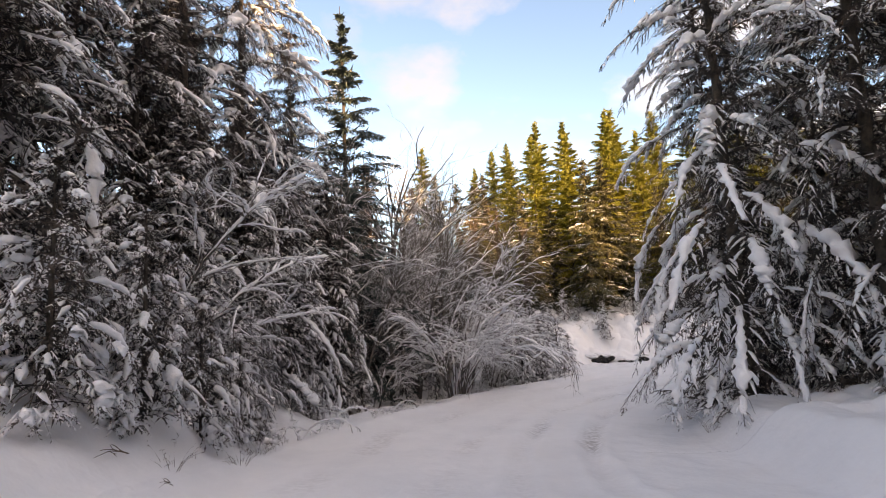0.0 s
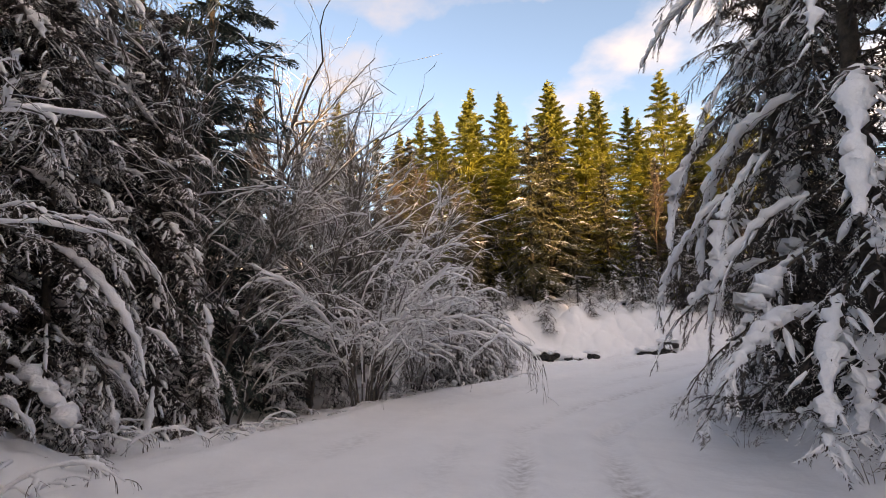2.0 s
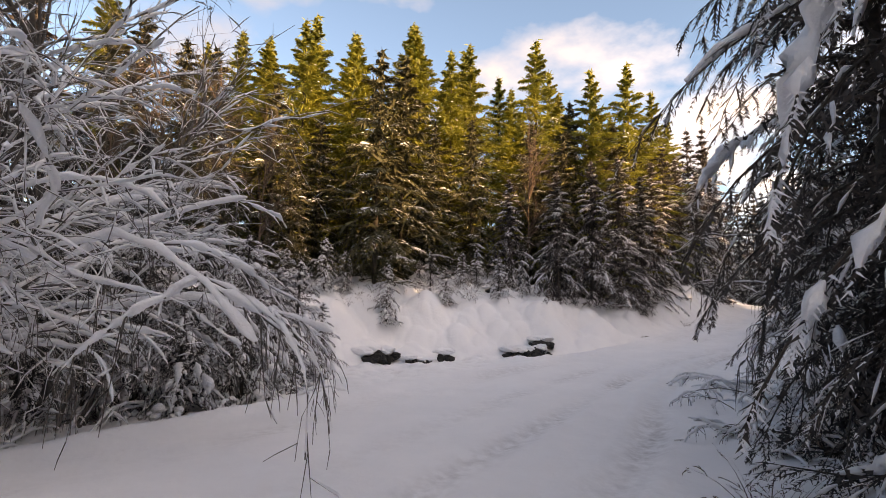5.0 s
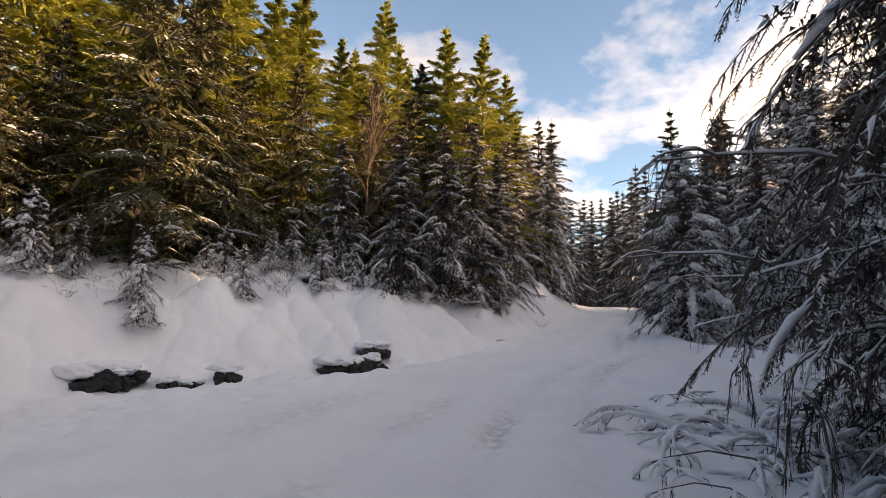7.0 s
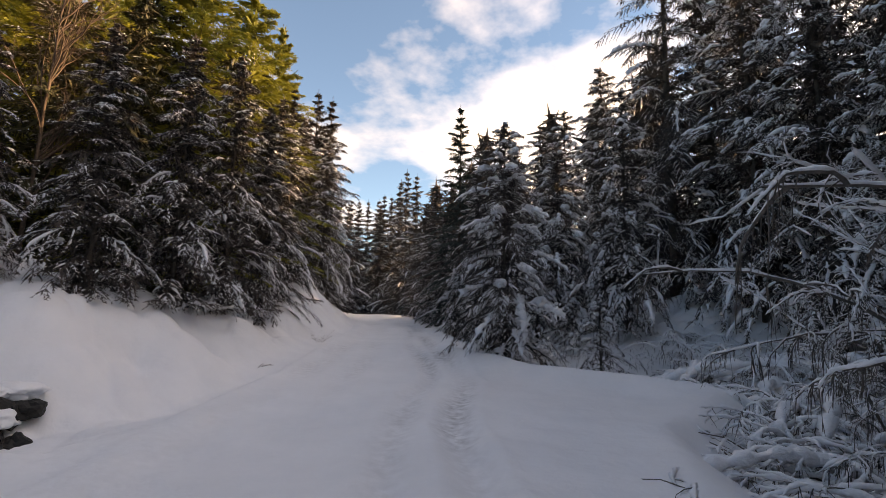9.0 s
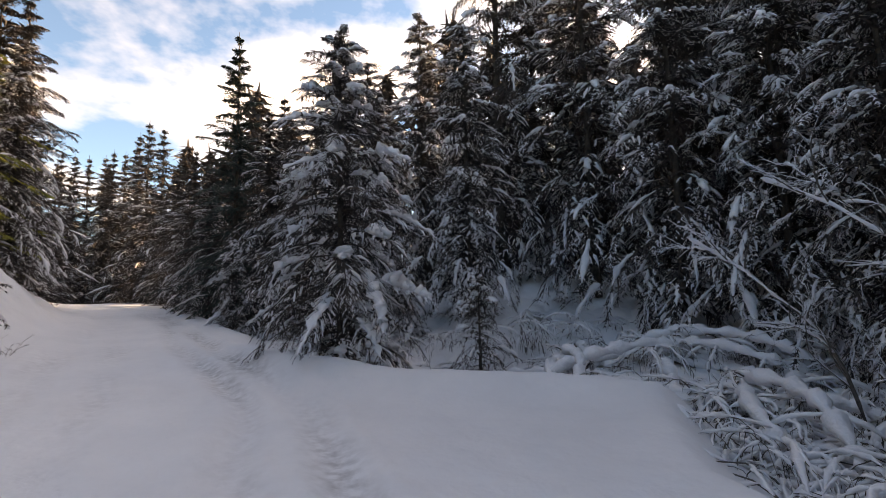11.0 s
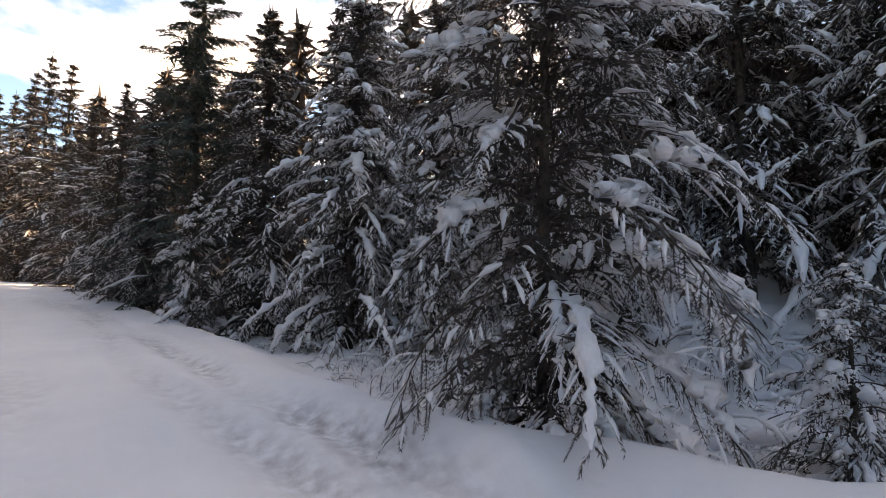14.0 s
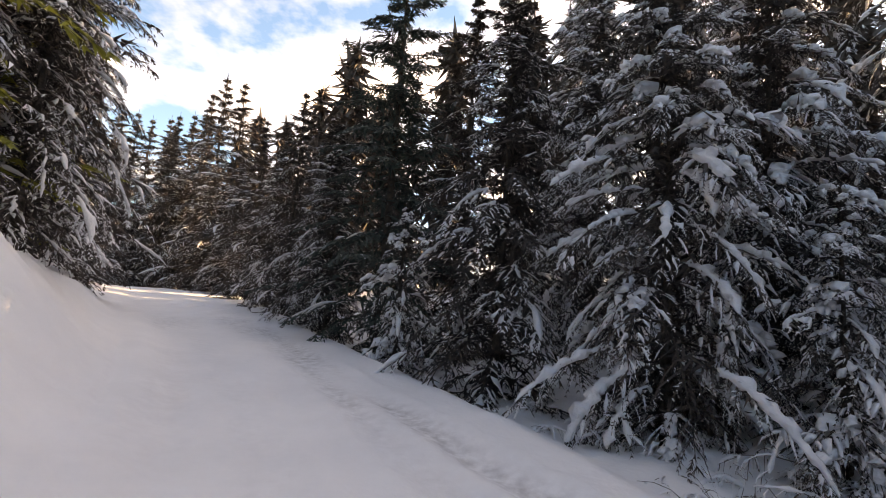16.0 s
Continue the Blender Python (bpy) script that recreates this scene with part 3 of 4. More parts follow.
def bare_tree(name, seed, label, stems, limbs, twigs, bark=None, snow=1.0, category="tree", sprigs=3, reach=1.0, ridge=(0.020, 0.014, 0.008), weep=0.0):
    """stems: rows of (x, y, heading, pitch, length, sag, radius), degrees. Each carries limbs, and each limb twigs, snow along their upper sides."""
    r = np.random.default_rng(seed)
    bark = bark or ALDER_BARK
    top = new(name)
    tagged(top, label, category)
    K = 6 if category == "shrub" else 10
    main, mrad, side, srad, fine, frad, thin, trad = [], [], [], [], [], [], [], []
    for x, y, hd, pt, ln, sag, rad in stems:
        p, _, _ = arc((x, y, -0.15), radians(hd), radians(pt), ln, r.normal(0, 0.3), radians(sag), K, r, 0.05 if category == "shrub" else 0.08)
        main.append(p); mrad.append(rad * (1 - 0.8 * np.linspace(0, 1, K)))
        for _ in range(limbs):
            u = r.uniform(0.22, 0.98)
            j = min(int(u * (K - 1)), K - 2)
            q = p[j] + (p[j + 1] - p[j]) * (u * (K - 1) - j)
            d = p[j + 1] - p[j]
            h0 = math.atan2(d[1], d[0]) + r.choice([-1, 1]) * r.uniform(0.35, 1.2)
            e0 = math.asin(d[2] / np.linalg.norm(d)) * 0.5 + r.uniform(0.0, 0.6) - 0.5 * weep
            l2 = ln * r.uniform(0.22, 0.45) * (1.15 - 0.5 * u) * reach
            p2, _, _ = arc(q, h0, e0, l2, r.normal(0, 0.3), radians(sag) * r.uniform(0.1, 0.55) + 0.1 + weep * r.uniform(0.3, 0.9), K, r, 0.15)
            side.append(p2); srad.append(rad * 0.34 * (1 - 0.8 * np.linspace(0, 1, K)) + 0.003)
            for _ in range(twigs):
                u2 = r.uniform(0.15, 1.0)
                j2 = min(int(u2 * (K - 1)), K - 2)
                q2, d2 = p2[j2], p2[j2 + 1] - p2[j2]
                h2 = math.atan2(d2[1], d2[0]) + r.choice([-1, 1]) * r.uniform(0.3, 1.1)
                e2 = math.asin(np.clip(d2[2] / np.linalg.norm(d2), -1, 1)) + r.uniform(-0.3, 0.5) - 0.6 * weep
                p3, _, _ = arc(q2, h2, e2, l2 * r.uniform(0.2, 0.55), 0.3 * r.normal(), r.uniform(0.1, 0.9) + 0.8 * weep, 4, r, 0.2)
                fine.append(p3); frad.append(0.0065 * (1 - 0.6 * np.linspace(0, 1, 4)))
                for _ in range(sprigs):
                    q3 = p3[r.integers(1, 4)]
                    p4, _, _ = arc(q3, h2 + r.normal(0, 0.9), e2 + r.normal(0, 0.5), l2 * r.uniform(0.08, 0.2), 0.3 * r.normal(), r.uniform(0.0, 0.9), 4, r, 0.14)
                    thin.append(p4[[0, 2, 3]]); trad.append(0.005 * (1 - 0.5 * np.linspace(0, 1, 3)))
    main, mrad = np.array(main), np.array(mrad)
    v, q = tubes(main, mrad, 5 if category == "shrub" else 8)
    tagged(part_of("stem", mesh_of("stem", v, q, bark, True), top), kind="stuff")
    items = []
    if side:
        items.append(tubes(np.array(side), np.array(srad), 3 if category == "shrub" else 4))
    if fine:
        items.append(tubes(np.array(fine), np.array(frad), 3))
    if thin:
        items.append(tubes(np.array(thin), np.array(trad), 3))
    if items:
        v, q = join(items)
        tagged(part_of("limb", mesh_of("limb", v, q, bark, True), top), kind="stuff")
    if snow > 0:
        # snow lies in uneven ridges along the upper sides of the flatter stretches
        items = []
        for pts, rad, thick, keep, finer, sides in ((main, mrad, ridge[0], 0.95, 5, 7), (np.array(side), np.array(srad), ridge[1], 0.9, 2, 4), (np.array(fine), np.array(frad), ridge[2], 0.9, 1, 3), (np.array(thin), np.array(trad), ridge[2] * 0.8, 0.85, 1, 3)):
            if not len(pts):
                continue
            held = r.random(len(pts)) < keep
            pts, rad = pts[held], rad[held]
            if not len(pts):
                continue
            k = pts.shape[1]
            at = np.linspace(0, k - 1, finer * (k - 1) + 1)
            lo = np.clip(at.astype(int), 0, k - 2)
            fr = (at - lo)[None, :, None]
            p = pts[:, lo] * (1 - fr) + pts[:, lo + 1] * fr
            under = rad[:, lo] * (1 - fr[..., 0]) + rad[:, lo + 1] * fr[..., 0]
            tan = norm(pts[:, lo + 1] - pts[:, lo])
            level = np.clip(np.sqrt(np.clip(1 - tan[..., 2] ** 2, 0, 1)) * 1.35 - 0.2, 0.04, 1)
            rs = (under * 0.55 + thick * snow * r.uniform(0.35, 1.45, under.shape)) * level * np.where(r.random(under.shape) < 0.13, 0.25, 1)
            if finer > 2:
                rs[:, 1:-1] = (rs[:, :-2] + 1.5 * rs[:, 1:-1] + rs[:, 2:]) / 3.5
            rs[:, 0] *= 0.4
            rs[:, -1] *= 0.3
            p[..., 2] += under * 0.45 + rs * 0.3
            v, q = tubes(p, rs, sides, 0.9)
            items.append((v + r.normal(0, 0.09, v.shape) * np.repeat(rs.ravel(), sides)[:, None], q))
        v, q = join(items)
        tagged(part_of("snow", mesh_of("snow", v, q, SNOW, True), top, "soft snow ridges along the branches"), kind="stuff")
    return top


def rock(name, seed, x, y, z, size, turn, label, stones=7, caps=4):
    """A broken dark rock face of several stones, with a snow cap that overhangs it."""
    r = np.random.default_rng(seed)
    top = new(name)
    tagged(top, label, "rock", group=GROUPS["rock"])
    top.matrix_world = pose(x, y, z, 0, 0, turn)

    def stone(name, sub, centre, radii, rough, mat, smooth):
        bm = bmesh.new()
        bmesh.ops.create_icosphere(bm, subdivisions=sub, radius=1.0)
        off = Vector(r.uniform(0, 50, 3))
        for v in bm.verts:
            p = v.co.copy()
            n = noise.noise(p * 1.3 + off) * 0.55 + abs(noise.noise(p * 2.9 + off)) * 0.45 + noise.noise(p * 7 + off) * 0.14
            v.co = Vector([c + k * q * (1 + n * rough) for c, k, q in zip(centre, radii, p)])
        for f in bm.faces:
            f.smooth = smooth
        me = bpy.data.meshes.new(name)
        bm.to_mesh(me)
        me.materials.append(mat)
        bm.free()
        return me

    for j in range(stones):
        u = -0.9 + 1.8 * (j + 0.5) / stones + r.normal(0, 0.06)
        k = 1 - 0.55 * abs(u)
        me = stone("stone", 3, (size[0] * u, size[1] * r.uniform(-0.45, -0.15), r.uniform(0.0, 0.35) * size[2]), (size[0] * r.uniform(1.0, 2.1) / stones, size[1] * r.uniform(0.5, 0.8), size[2] * r.uniform(0.6, 1.0) * k), 0.9, ROCK, False)
        part_of("stone", me, top)
    for j in range(caps):
        u = -0.75 + 1.5 * (j + 0.5) / caps + r.normal(0, 0.08)
        me = stone("snow_cap", 4, (size[0] * u, size[1] * r.uniform(0.35, 0.7), size[2] * r.uniform(0.9, 1.2)), (size[0] * r.uniform(1.4, 2.0) / (caps + 0.3), size[1] * r.uniform(1.0, 1.25), size[2] * r.uniform(0.4, 0.6)), 0.6, SNOW_GROUND, True)
        part_of("snow_cap", me, top, "thick rounded snow cap")
    return top


# ---------------------------------------------------------------- the trees of the place
hero = [
    conifer("fir_tree", 11, 19, 5.0, 126, 0.01, 1.25, 0.80, NEEDLES, "tall fir bowed under heavy clinging snow", 25, 12, 0.08, 0.008, 0.45, fat=1.25, frost=0.34, core=120, inner=0.15, crowd=1.15, reach=0.40, ring=9, beads=30, split=True, drape=0.75),
    conifer("fir_tree", 12, 17, 4.0, 116, 0.01, 1.22, 0.48, NEEDLES, "dark fir with hanging snow-laden boughs", 25, 11, 0.085, 0.009, 0.5, fat=1.05, frost=0.28, core=110, inner=0.15, crowd=1.12, reach=0.42, ring=7, beads=26, split=True, drape=0.7),
    conifer("fir_tree", 17, 8.8, 3.0, 108, 0.13, 1.0, 0.50, NEEDLES, "broad fir with bent boughs and lumps of snow", 32, 14, 0.055, 0.0055, 0.48, fat=1.6, frost=0.22, core=60, inner=0.14, crowd=1.12, ring=9, reach=0.38, beads=32, split=True, drape=1.0),
    conifer("fir_tree", 14, 16, 4.0, 126, 0.01, 1.18, 0.20, NEEDLES, "dark shaded fir with drooping boughs and little snow", 25, 11, 0.085, 0.009, 0.5, fat=1.2, frost=0.22, core=120, inner=0.15, crowd=1.12, beads=12, split=True),
]
laden = conifer("fir_tree", 16, 8.2, 2.9, 112, 0.04, 1.15, 0.56, NEEDLES, "fir heavily hung with snow beside the road", 22, 9, 0.085, 0.010, 0.5, fat=1.25, frost=0.26, core=70, inner=0.15, crowd=1.1, ring=7, reach=0.40, beads=26, split=True, drape=0.8)
draped = conifer("fir_tree", 15, 13, 3.8, 104, 0.05, 1.15, 0.68, NEEDLES, "fir draped in snow at the forest edge", 20, 5, 0.16, 0.018, 0.6, fat=1.3, frost=0.36, core=44, inner=0.22, crowd=1.1, ring=5, beads=11)
mid = [
    conifer("fir_tree", 21, 11, 3.7, 100, 0.01, 0.85, 0.38, NEEDLES, "roadside fir with snow on its drooping boughs", 19, 5, 0.17, 0.021, 0.82, fat=1.3, frost=0.32, core=26, inner=0.3, ring=4),
    conifer("fir_tree", 22, 14, 3.9, 104, 0.01, 0.72, 0.24, NEEDLES, "tall dark fir lightly dusted with snow", 19, 4, 0.19, 0.023, 0.88, fat=1.2, frost=0.26, core=26, inner=0.3, ring=4, tiers=28, beads=7),
    conifer("fir_tree", 24, 16, 4.1, 110, 0.02, 0.48, 0.05, NEEDLES_BLUE, "tall blue-green fir with little snow", 20, 5, 0.19, 0.024, 0.92, lift=0.5, frost=0.06, core=30, inner=0.3, ring=4, tiers=28),
]
young = conifer("fir_tree", 23, 4, 1.9, 56, 0.02, 1.15, 0.80, NEEDLES, "young fir weighed down with snow", 15, 6, 0.08, 0.011, 0.75, fat=1.6, frost=0.30, core=16, inner=0.14, ring=5)
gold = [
    conifer("fir_tree", 31, 17, 6.1, 124, 0.03, 0.36, 0.0, NEEDLES_SUNLIT, "tall yellow-green fir on the slope, low sunlight painted into its needles", 18, 5, 0.27, 0.036, 1.0, lift=0.45, frost=0.01, core=14, inner=0.5),
    conifer("fir_tree", 32, 15, 5.5, 120, 0.03, 0.32, 0.0, NEEDLES_SUNLIT, "slender yellow-green fir with low sunlight painted into its needles", 18, 5, 0.27, 0.036, 1.0, lift=0.45, frost=0.01, core=14, inner=0.5),
    conifer("fir_tree", 33, 13, 4.9, 100, 0.02, 0.55, 0.12, NEEDLES_OLIVE, "dark olive fir on the wooded slope", 22, 7, 0.16, 0.022, 0.92, frost=0.10, core=14, inner=0.5, ring=4),
]
plain = conifer("fir_tree", 35, 15, 4.6, 70, 0.03, 0.50, 0.14, NEEDLES, "dark fir in the thick of the forest", 14, 3, 0.42, 0.06, 0.85, frost=0.10, core=14, inner=0.7, ring=4, tiers=20, beads=6)
dense = conifer("fir_tree", 36, 18, 5.2, 48, 0.03, 0.45, 0.0, NEEDLES, "dark fir added deep in the forest to block the sun", 10, 2, 0.9, 0.16, 0.75, frost=0.0, core=14, inner=1.6, ring=4, beads=5)

# beside the start, on the right
plant(hero[0], 9.3, 12.8, 1.05, 20)
plant(hero[1], 11.6, 10.6, 1.15, 100)
plant(draped, 12.4, 13.2, 1.25, 30)
plant(draped, 14.6, 12.0, 1.3, 130)
plant(hero[3], 13.0, 17.4, 0.9, 200)
plant(hero[3], 10.6, 15.5, 0.9, 250)
plant(hero[3], 16.2, 18.6, 0.9, 300)
plant(hero[3], 19.0, 16.4, 1.1, 60)
plant(mid[1], 12.5, 6.0, 1.0, 10)
for k, (x, y, s) in enumerate([(22.2, 14.0, 1.0), (31.0, 13.6, 1.25), (25.6, 12.4, 1.1), (34.6, 18.0, 1.1)]):
    plant(mid[1], x, y, s, k * 43)
plant(mid[0], 17.5, 12.5, 1.2, 60)
# on the left at the start
for k, (x, y, s) in enumerate([(-4.8, 14.4, 0.62), (-4.2, 17.2, 0.75), (-3.2, 19.8, 0.8), (-5.6, 12.2, 0.6), (-7.4, 8.2, 1.0), (5.8, 27.0, 0.36), (3.9, 26.0, 0.3)]):
    plant(draped, x, y, s, k * 71)
plant(draped, -8.2, 10.6, 1.4, 140)
for k, (x, y, s) in enumerate([(-6.9, 12.4, 1.1), (-7.7, 15.6, 1.15), (-5.6, 19.0, 0.95), (-9.4, 9.0, 1.25), (-10.6, 11.6, 1.35)]):
    plant(draped, x, y, s, k * 113 + 20)
plant(hero[1], -9.4, 6.6, 1.2, 40)
plant(hero[1], -6.4, 14.0, 1.2, 70)
plant(hero[0], -5.8, 17.0, 1.15, 10)
plant(mid[1], -10.2, 14.6, 1.25, 15)
plant(mid[1], -9.0, 18.8, 1.2, 115)
plant(mid[1], -8.0, 22.6, 1.1, 215)
plant(mid[2], -2.9, 22.9, 1.2, 0)
plant(hero[1], -5.0, 21.0, 1.0, 200)
plant(mid[2], -6.5, 27.0, 1.0, 90)
plant(mid[1], -3.0, 27.5, 0.85, 60)
plant(mid[0], 1.0, 29.5, 0.7, 160)
for k, (x, y, s) in enumerate([(-4.4, 24.6, 0.75), (-1.2, 27.0, 0.6), (1.2, 28.2, 0.5), (-3.8, 20.2, 0.7), (2.8, 29.6, 0.5), (-0.4, 25.6, 0.5), (-6.4, 18.6, 0.9)]):
    plant(mid[1], x, y, s, k * 59)
plant(mid[0], 4.2, 31.5, 0.55, 220)
for k, (x, y, s) in enumerate([(-4.6, 15.4, 0.8), (-3.9, 18.0, 0.7), (-5.2, 12.6, 0.75), (-7.4, 9.0, 0.8), (-2.7, 20.2, 0.6), (-1.4, 25.0, 0.75), (2.9, 27.3, 0.55), (5.6, 29.0, 0.6), (7.4, 27.4, 0.55), (6.4, 26.2, 0.4), (7.2, 31.8, 0.7), (13.4, 35.0, 0.66), (10.0, 36.5, 0.4), (15.8, 36.8, 0.35), (18.0, 36.4, 0.42), (20.6, 35.0, 0.4), (8.2, 35.4, 0.45), (16.6, 37.2, 0.5), (12.2, 37.4, 0.5), (-4.6, 13.6, 0.7), (-3.4, 16.8, 0.65), (-2.0, 19.4, 0.55), (-0.4, 22.8, 0.6), (1.0, 24.4, 0.6), (-5.4, 9.0, 0.8), (-2.6, 24.0, 0.9), (11.0, 36.4, 0.6), (18.6, 36.0, 0.5), (9.0, 34.6, 0.6), (-6.2, 10.4, 0.8), (-3.4, 20.0, 0.6), (5.4, 24.7, 0.75), (6.5, 25.4, 0.85), (4.7, 25.8, 1.0), (7.3, 26.5, 0.75), (6.0, 27.4, 1.05), (8.2, 28.4, 0.85), (7.2, 29.6, 1.0), (9.4, 30.4, 0.6), (-4.4, 8.4, 0.95), (-4.1, 10.0, 0.85), (-4.9, 6.8, 1.0), (-3.9, 11.7, 0.85), (19.0, 34.6, 0.5), (16.4, 35.2, 0.45)]):
    plant(young, x, y, s, k * 47)
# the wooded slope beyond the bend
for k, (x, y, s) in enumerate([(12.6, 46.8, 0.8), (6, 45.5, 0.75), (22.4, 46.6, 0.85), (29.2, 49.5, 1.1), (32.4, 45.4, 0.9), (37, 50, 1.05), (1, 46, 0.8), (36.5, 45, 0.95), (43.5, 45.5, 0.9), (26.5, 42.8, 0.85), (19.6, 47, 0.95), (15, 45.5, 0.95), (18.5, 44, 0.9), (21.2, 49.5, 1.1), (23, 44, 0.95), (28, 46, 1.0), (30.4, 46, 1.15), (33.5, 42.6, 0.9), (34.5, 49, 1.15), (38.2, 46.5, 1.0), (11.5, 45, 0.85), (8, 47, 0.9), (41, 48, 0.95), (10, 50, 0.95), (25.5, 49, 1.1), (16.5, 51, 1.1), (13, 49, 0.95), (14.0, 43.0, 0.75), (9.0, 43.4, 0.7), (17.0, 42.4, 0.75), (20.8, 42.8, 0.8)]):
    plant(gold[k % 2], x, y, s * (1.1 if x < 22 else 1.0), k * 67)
for k, (x, y, s) in enumerate([(13.9, 38.0, 0.95), (15.6, 38.8, 0.95), (18.0, 39.8, 0.7), (20.2, 39.2, 0.72), (23.6, 38.0, 0.8), (26.6, 37.8, 0.95), (29.5, 38.5, 0.9), (32, 38.6, 0.85), (36, 40.8, 0.95), (7, 40, 0.55), (10, 39.4, 0.55), (39.5, 42.6, 1.0), (3.5, 37, 0.8), (5.0, 39.0, 0.8), (9.4, 41.6, 0.8), (2.0, 41.0, 0.9), (6.4, 43.2, 0.95), (11.8, 41.4, 0.7)]):
    plant(gold[2], x, y, s, k * 51)
# along the left of the road after the bend
for k, (x, y, s, j) in enumerate([(20.6, 36.0, 0.55, 0), (21.6, 33.4, 0.6, 0), (23.4, 32.9, 0.66, 0), (25.4, 33.0, 0.72, 0), (27.8, 33.6, 0.7, 0), (30.0, 34.6, 0.75, 0), (33.4, 36.4, 0.7, 1), (36.0, 37.4, 0.85, 0), (38.8, 38.4, 0.9, 1), (41.5, 39.0, 1.0, 1), (45, 41.2, 1.0, 0), (50, 44.4, 1.05, 1), (56, 48, 1.1, 0), (62, 52, 1.1, 1), (69, 57, 1.0, 0)]):
    plant(mid[j], x, y, s, k * 77)
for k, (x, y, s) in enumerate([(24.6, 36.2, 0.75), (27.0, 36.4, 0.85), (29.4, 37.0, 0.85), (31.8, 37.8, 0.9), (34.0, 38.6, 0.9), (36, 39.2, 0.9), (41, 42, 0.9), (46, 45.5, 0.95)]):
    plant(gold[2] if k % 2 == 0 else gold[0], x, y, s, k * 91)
# right of the road
plant(hero[2], 27.65, 25.2, 0.9, 30, sink=0.15)
plant(young, 26.5, 22.6, 0.70, 0)
plant(young, 38.4, 29.5, 0.95, 50)
plant(laden, 33.7, 26.0, 0.92, 70)
plant(draped, 36.2, 36.0, 0.65, 100)
plant(young, 32.3, 24.7, 0.85, 30)
plant(young, 31.2, 23.4, 0.7, 90)
plant(laden, 34.2, 24.0, 0.95, 200)
plant(mid[0], 36.2, 27.8, 0.75, 90)
for k, (x, y, s, j) in enumerate([(40.7, 29.9, 0.85, 2), (40.4, 27.8, 0.75, 1), (45, 32.0, 0.72, 0), (48, 33.6, 0.68, 1), (51.5, 35.0, 0.7, 0), (56, 37, 0.75, 1), (61, 39.4, 0.8, 0), (43, 31.5, 0.6, 0), (66, 42.6, 1.2, 1), (71, 46.5, 1.1, 1), (72, 51.5, 1.1, 1), (75.5, 54.5, 1.2, 1), (79, 51, 1.3, 1), (70, 53.5, 1.1, 1), (83, 57, 1.2, 1), (76, 58.5, 1.2, 1), (68.5, 47.0, 0.95, 1), (69.5, 44.8, 1.2, 1), (72, 48.4, 1.05, 1), (74.5, 49.8, 1.15, 1), (74.0, 46.6, 1.2, 1), (77, 52.5, 1.2, 1), (67.5, 50.8, 0.95, 1), (63.4, 40.6, 1.1, 1)]):
    plant(mid[j], x, y, s, k * 61)
for k, (x, y, s, j) in enumerate([(31.6, 17.4, 1.15, 0), (34.0, 19.6, 1.1, 1), (31.2, 21.6, 0.72, 0), (31.5, 11.0, 1.15, 0), (36.5, 22.0, 1.0, 0), (38.4, 25, 0.85, 0), (27.8, 13.2, 1.2, 1), (24.2, 13.0, 1.25, 0), (21.0, 14.2, 1.1, 0), (28.6, 16.6, 1.05, 0), (35.6, 16.4, 1.3, 0), (41.5, 24.0, 1.0, 0), (26.6, 15.4, 0.95, 0), (24.0, 15.8, 0.85, 0)]):
    plant((hero[1] if j else draped), x, y, s * (1.0 if j else 0.92), k * 83)
# firs added behind, mostly out of view, to keep the sun off the road
spots = [(x + (k % 3) * 1.1, y + (k % 2) * 1.7) for k, (x, y) in enumerate((x, y) for y in (7, 1, -6, -13, -21) for x in range(9 + (abs(y) % 3), 60, 7))]
spots += [(9.4, -2.2), (13.4, -11), (11.4, -6.8), (15.4, -15.6), (7.6, -1.2), (10.4, -6.4), (6.8, -4), (6.2, -12), (2.5, -17), (7.5, -19), (-3.5, -25), (1.5, -27), (6, -30), (-9, -31), (0.5, -21), (4.5, -23), (9.5, -25), (-6.5, -28), (11, -16), (5, -35), (12, -33), (8.5, -8), (9.6, -11), (5.6, -8), (10.2, -3.5), (8.8, 1.0), (4.4, -14), (20.6, 10.4), (19.4, 13.2), (48, 18), (54, 22), (60, 26), (52, 14), (66, 30), (58, 18), (70, 36), (76, 40), (82, 44), (88, 47), (95, 52), (80, 37), (90, 42), (72, 31), (100, 50), (64, 33)]
for k, (x, y) in enumerate(spots):
    if y < 3 or x > 18:
        plant(dense, x, y, (0.88 if x > 24 else 1.15 if y < -10 else 0.85) + 0.2 * ((k * 37) % 10) / 10, k * 71)
for k, (x, y) in enumerate([(84, 52.5), (90, 56.5), (97, 61.5), (105, 67), (92, 51), (78, 62), (88, 69), (98, 76), (40, 20), (45, 25), (44, 16), (50, 29), (35, 15.5), (56, 32), (50, 22), (62, 34), (68, 38), (74, 57.5), (77, 54), (82, 58), (66, 58), (-11, 12), (-10, 18), (-10, 24), (-12, 5), (-9, 31), (-3, 33), (0, 37), (27, 9.5), (36, 11), (22, 10)]):
    plant(plain, x, y, 0.7 + 0.2 * ((k * 53) % 10) / 10, k * 29)
# behind the alders, placed along the camera's view to fill a bright gap
for x, y, s, t in ((-4.6, 30.4, 0.8, 40), (-6.4, 28.4, 0.85, 160), (-3.0, 31.8, 0.75, 280), (-7.6, 25.6, 0.85, 90)):
    plant(plain, x, y, s, t)

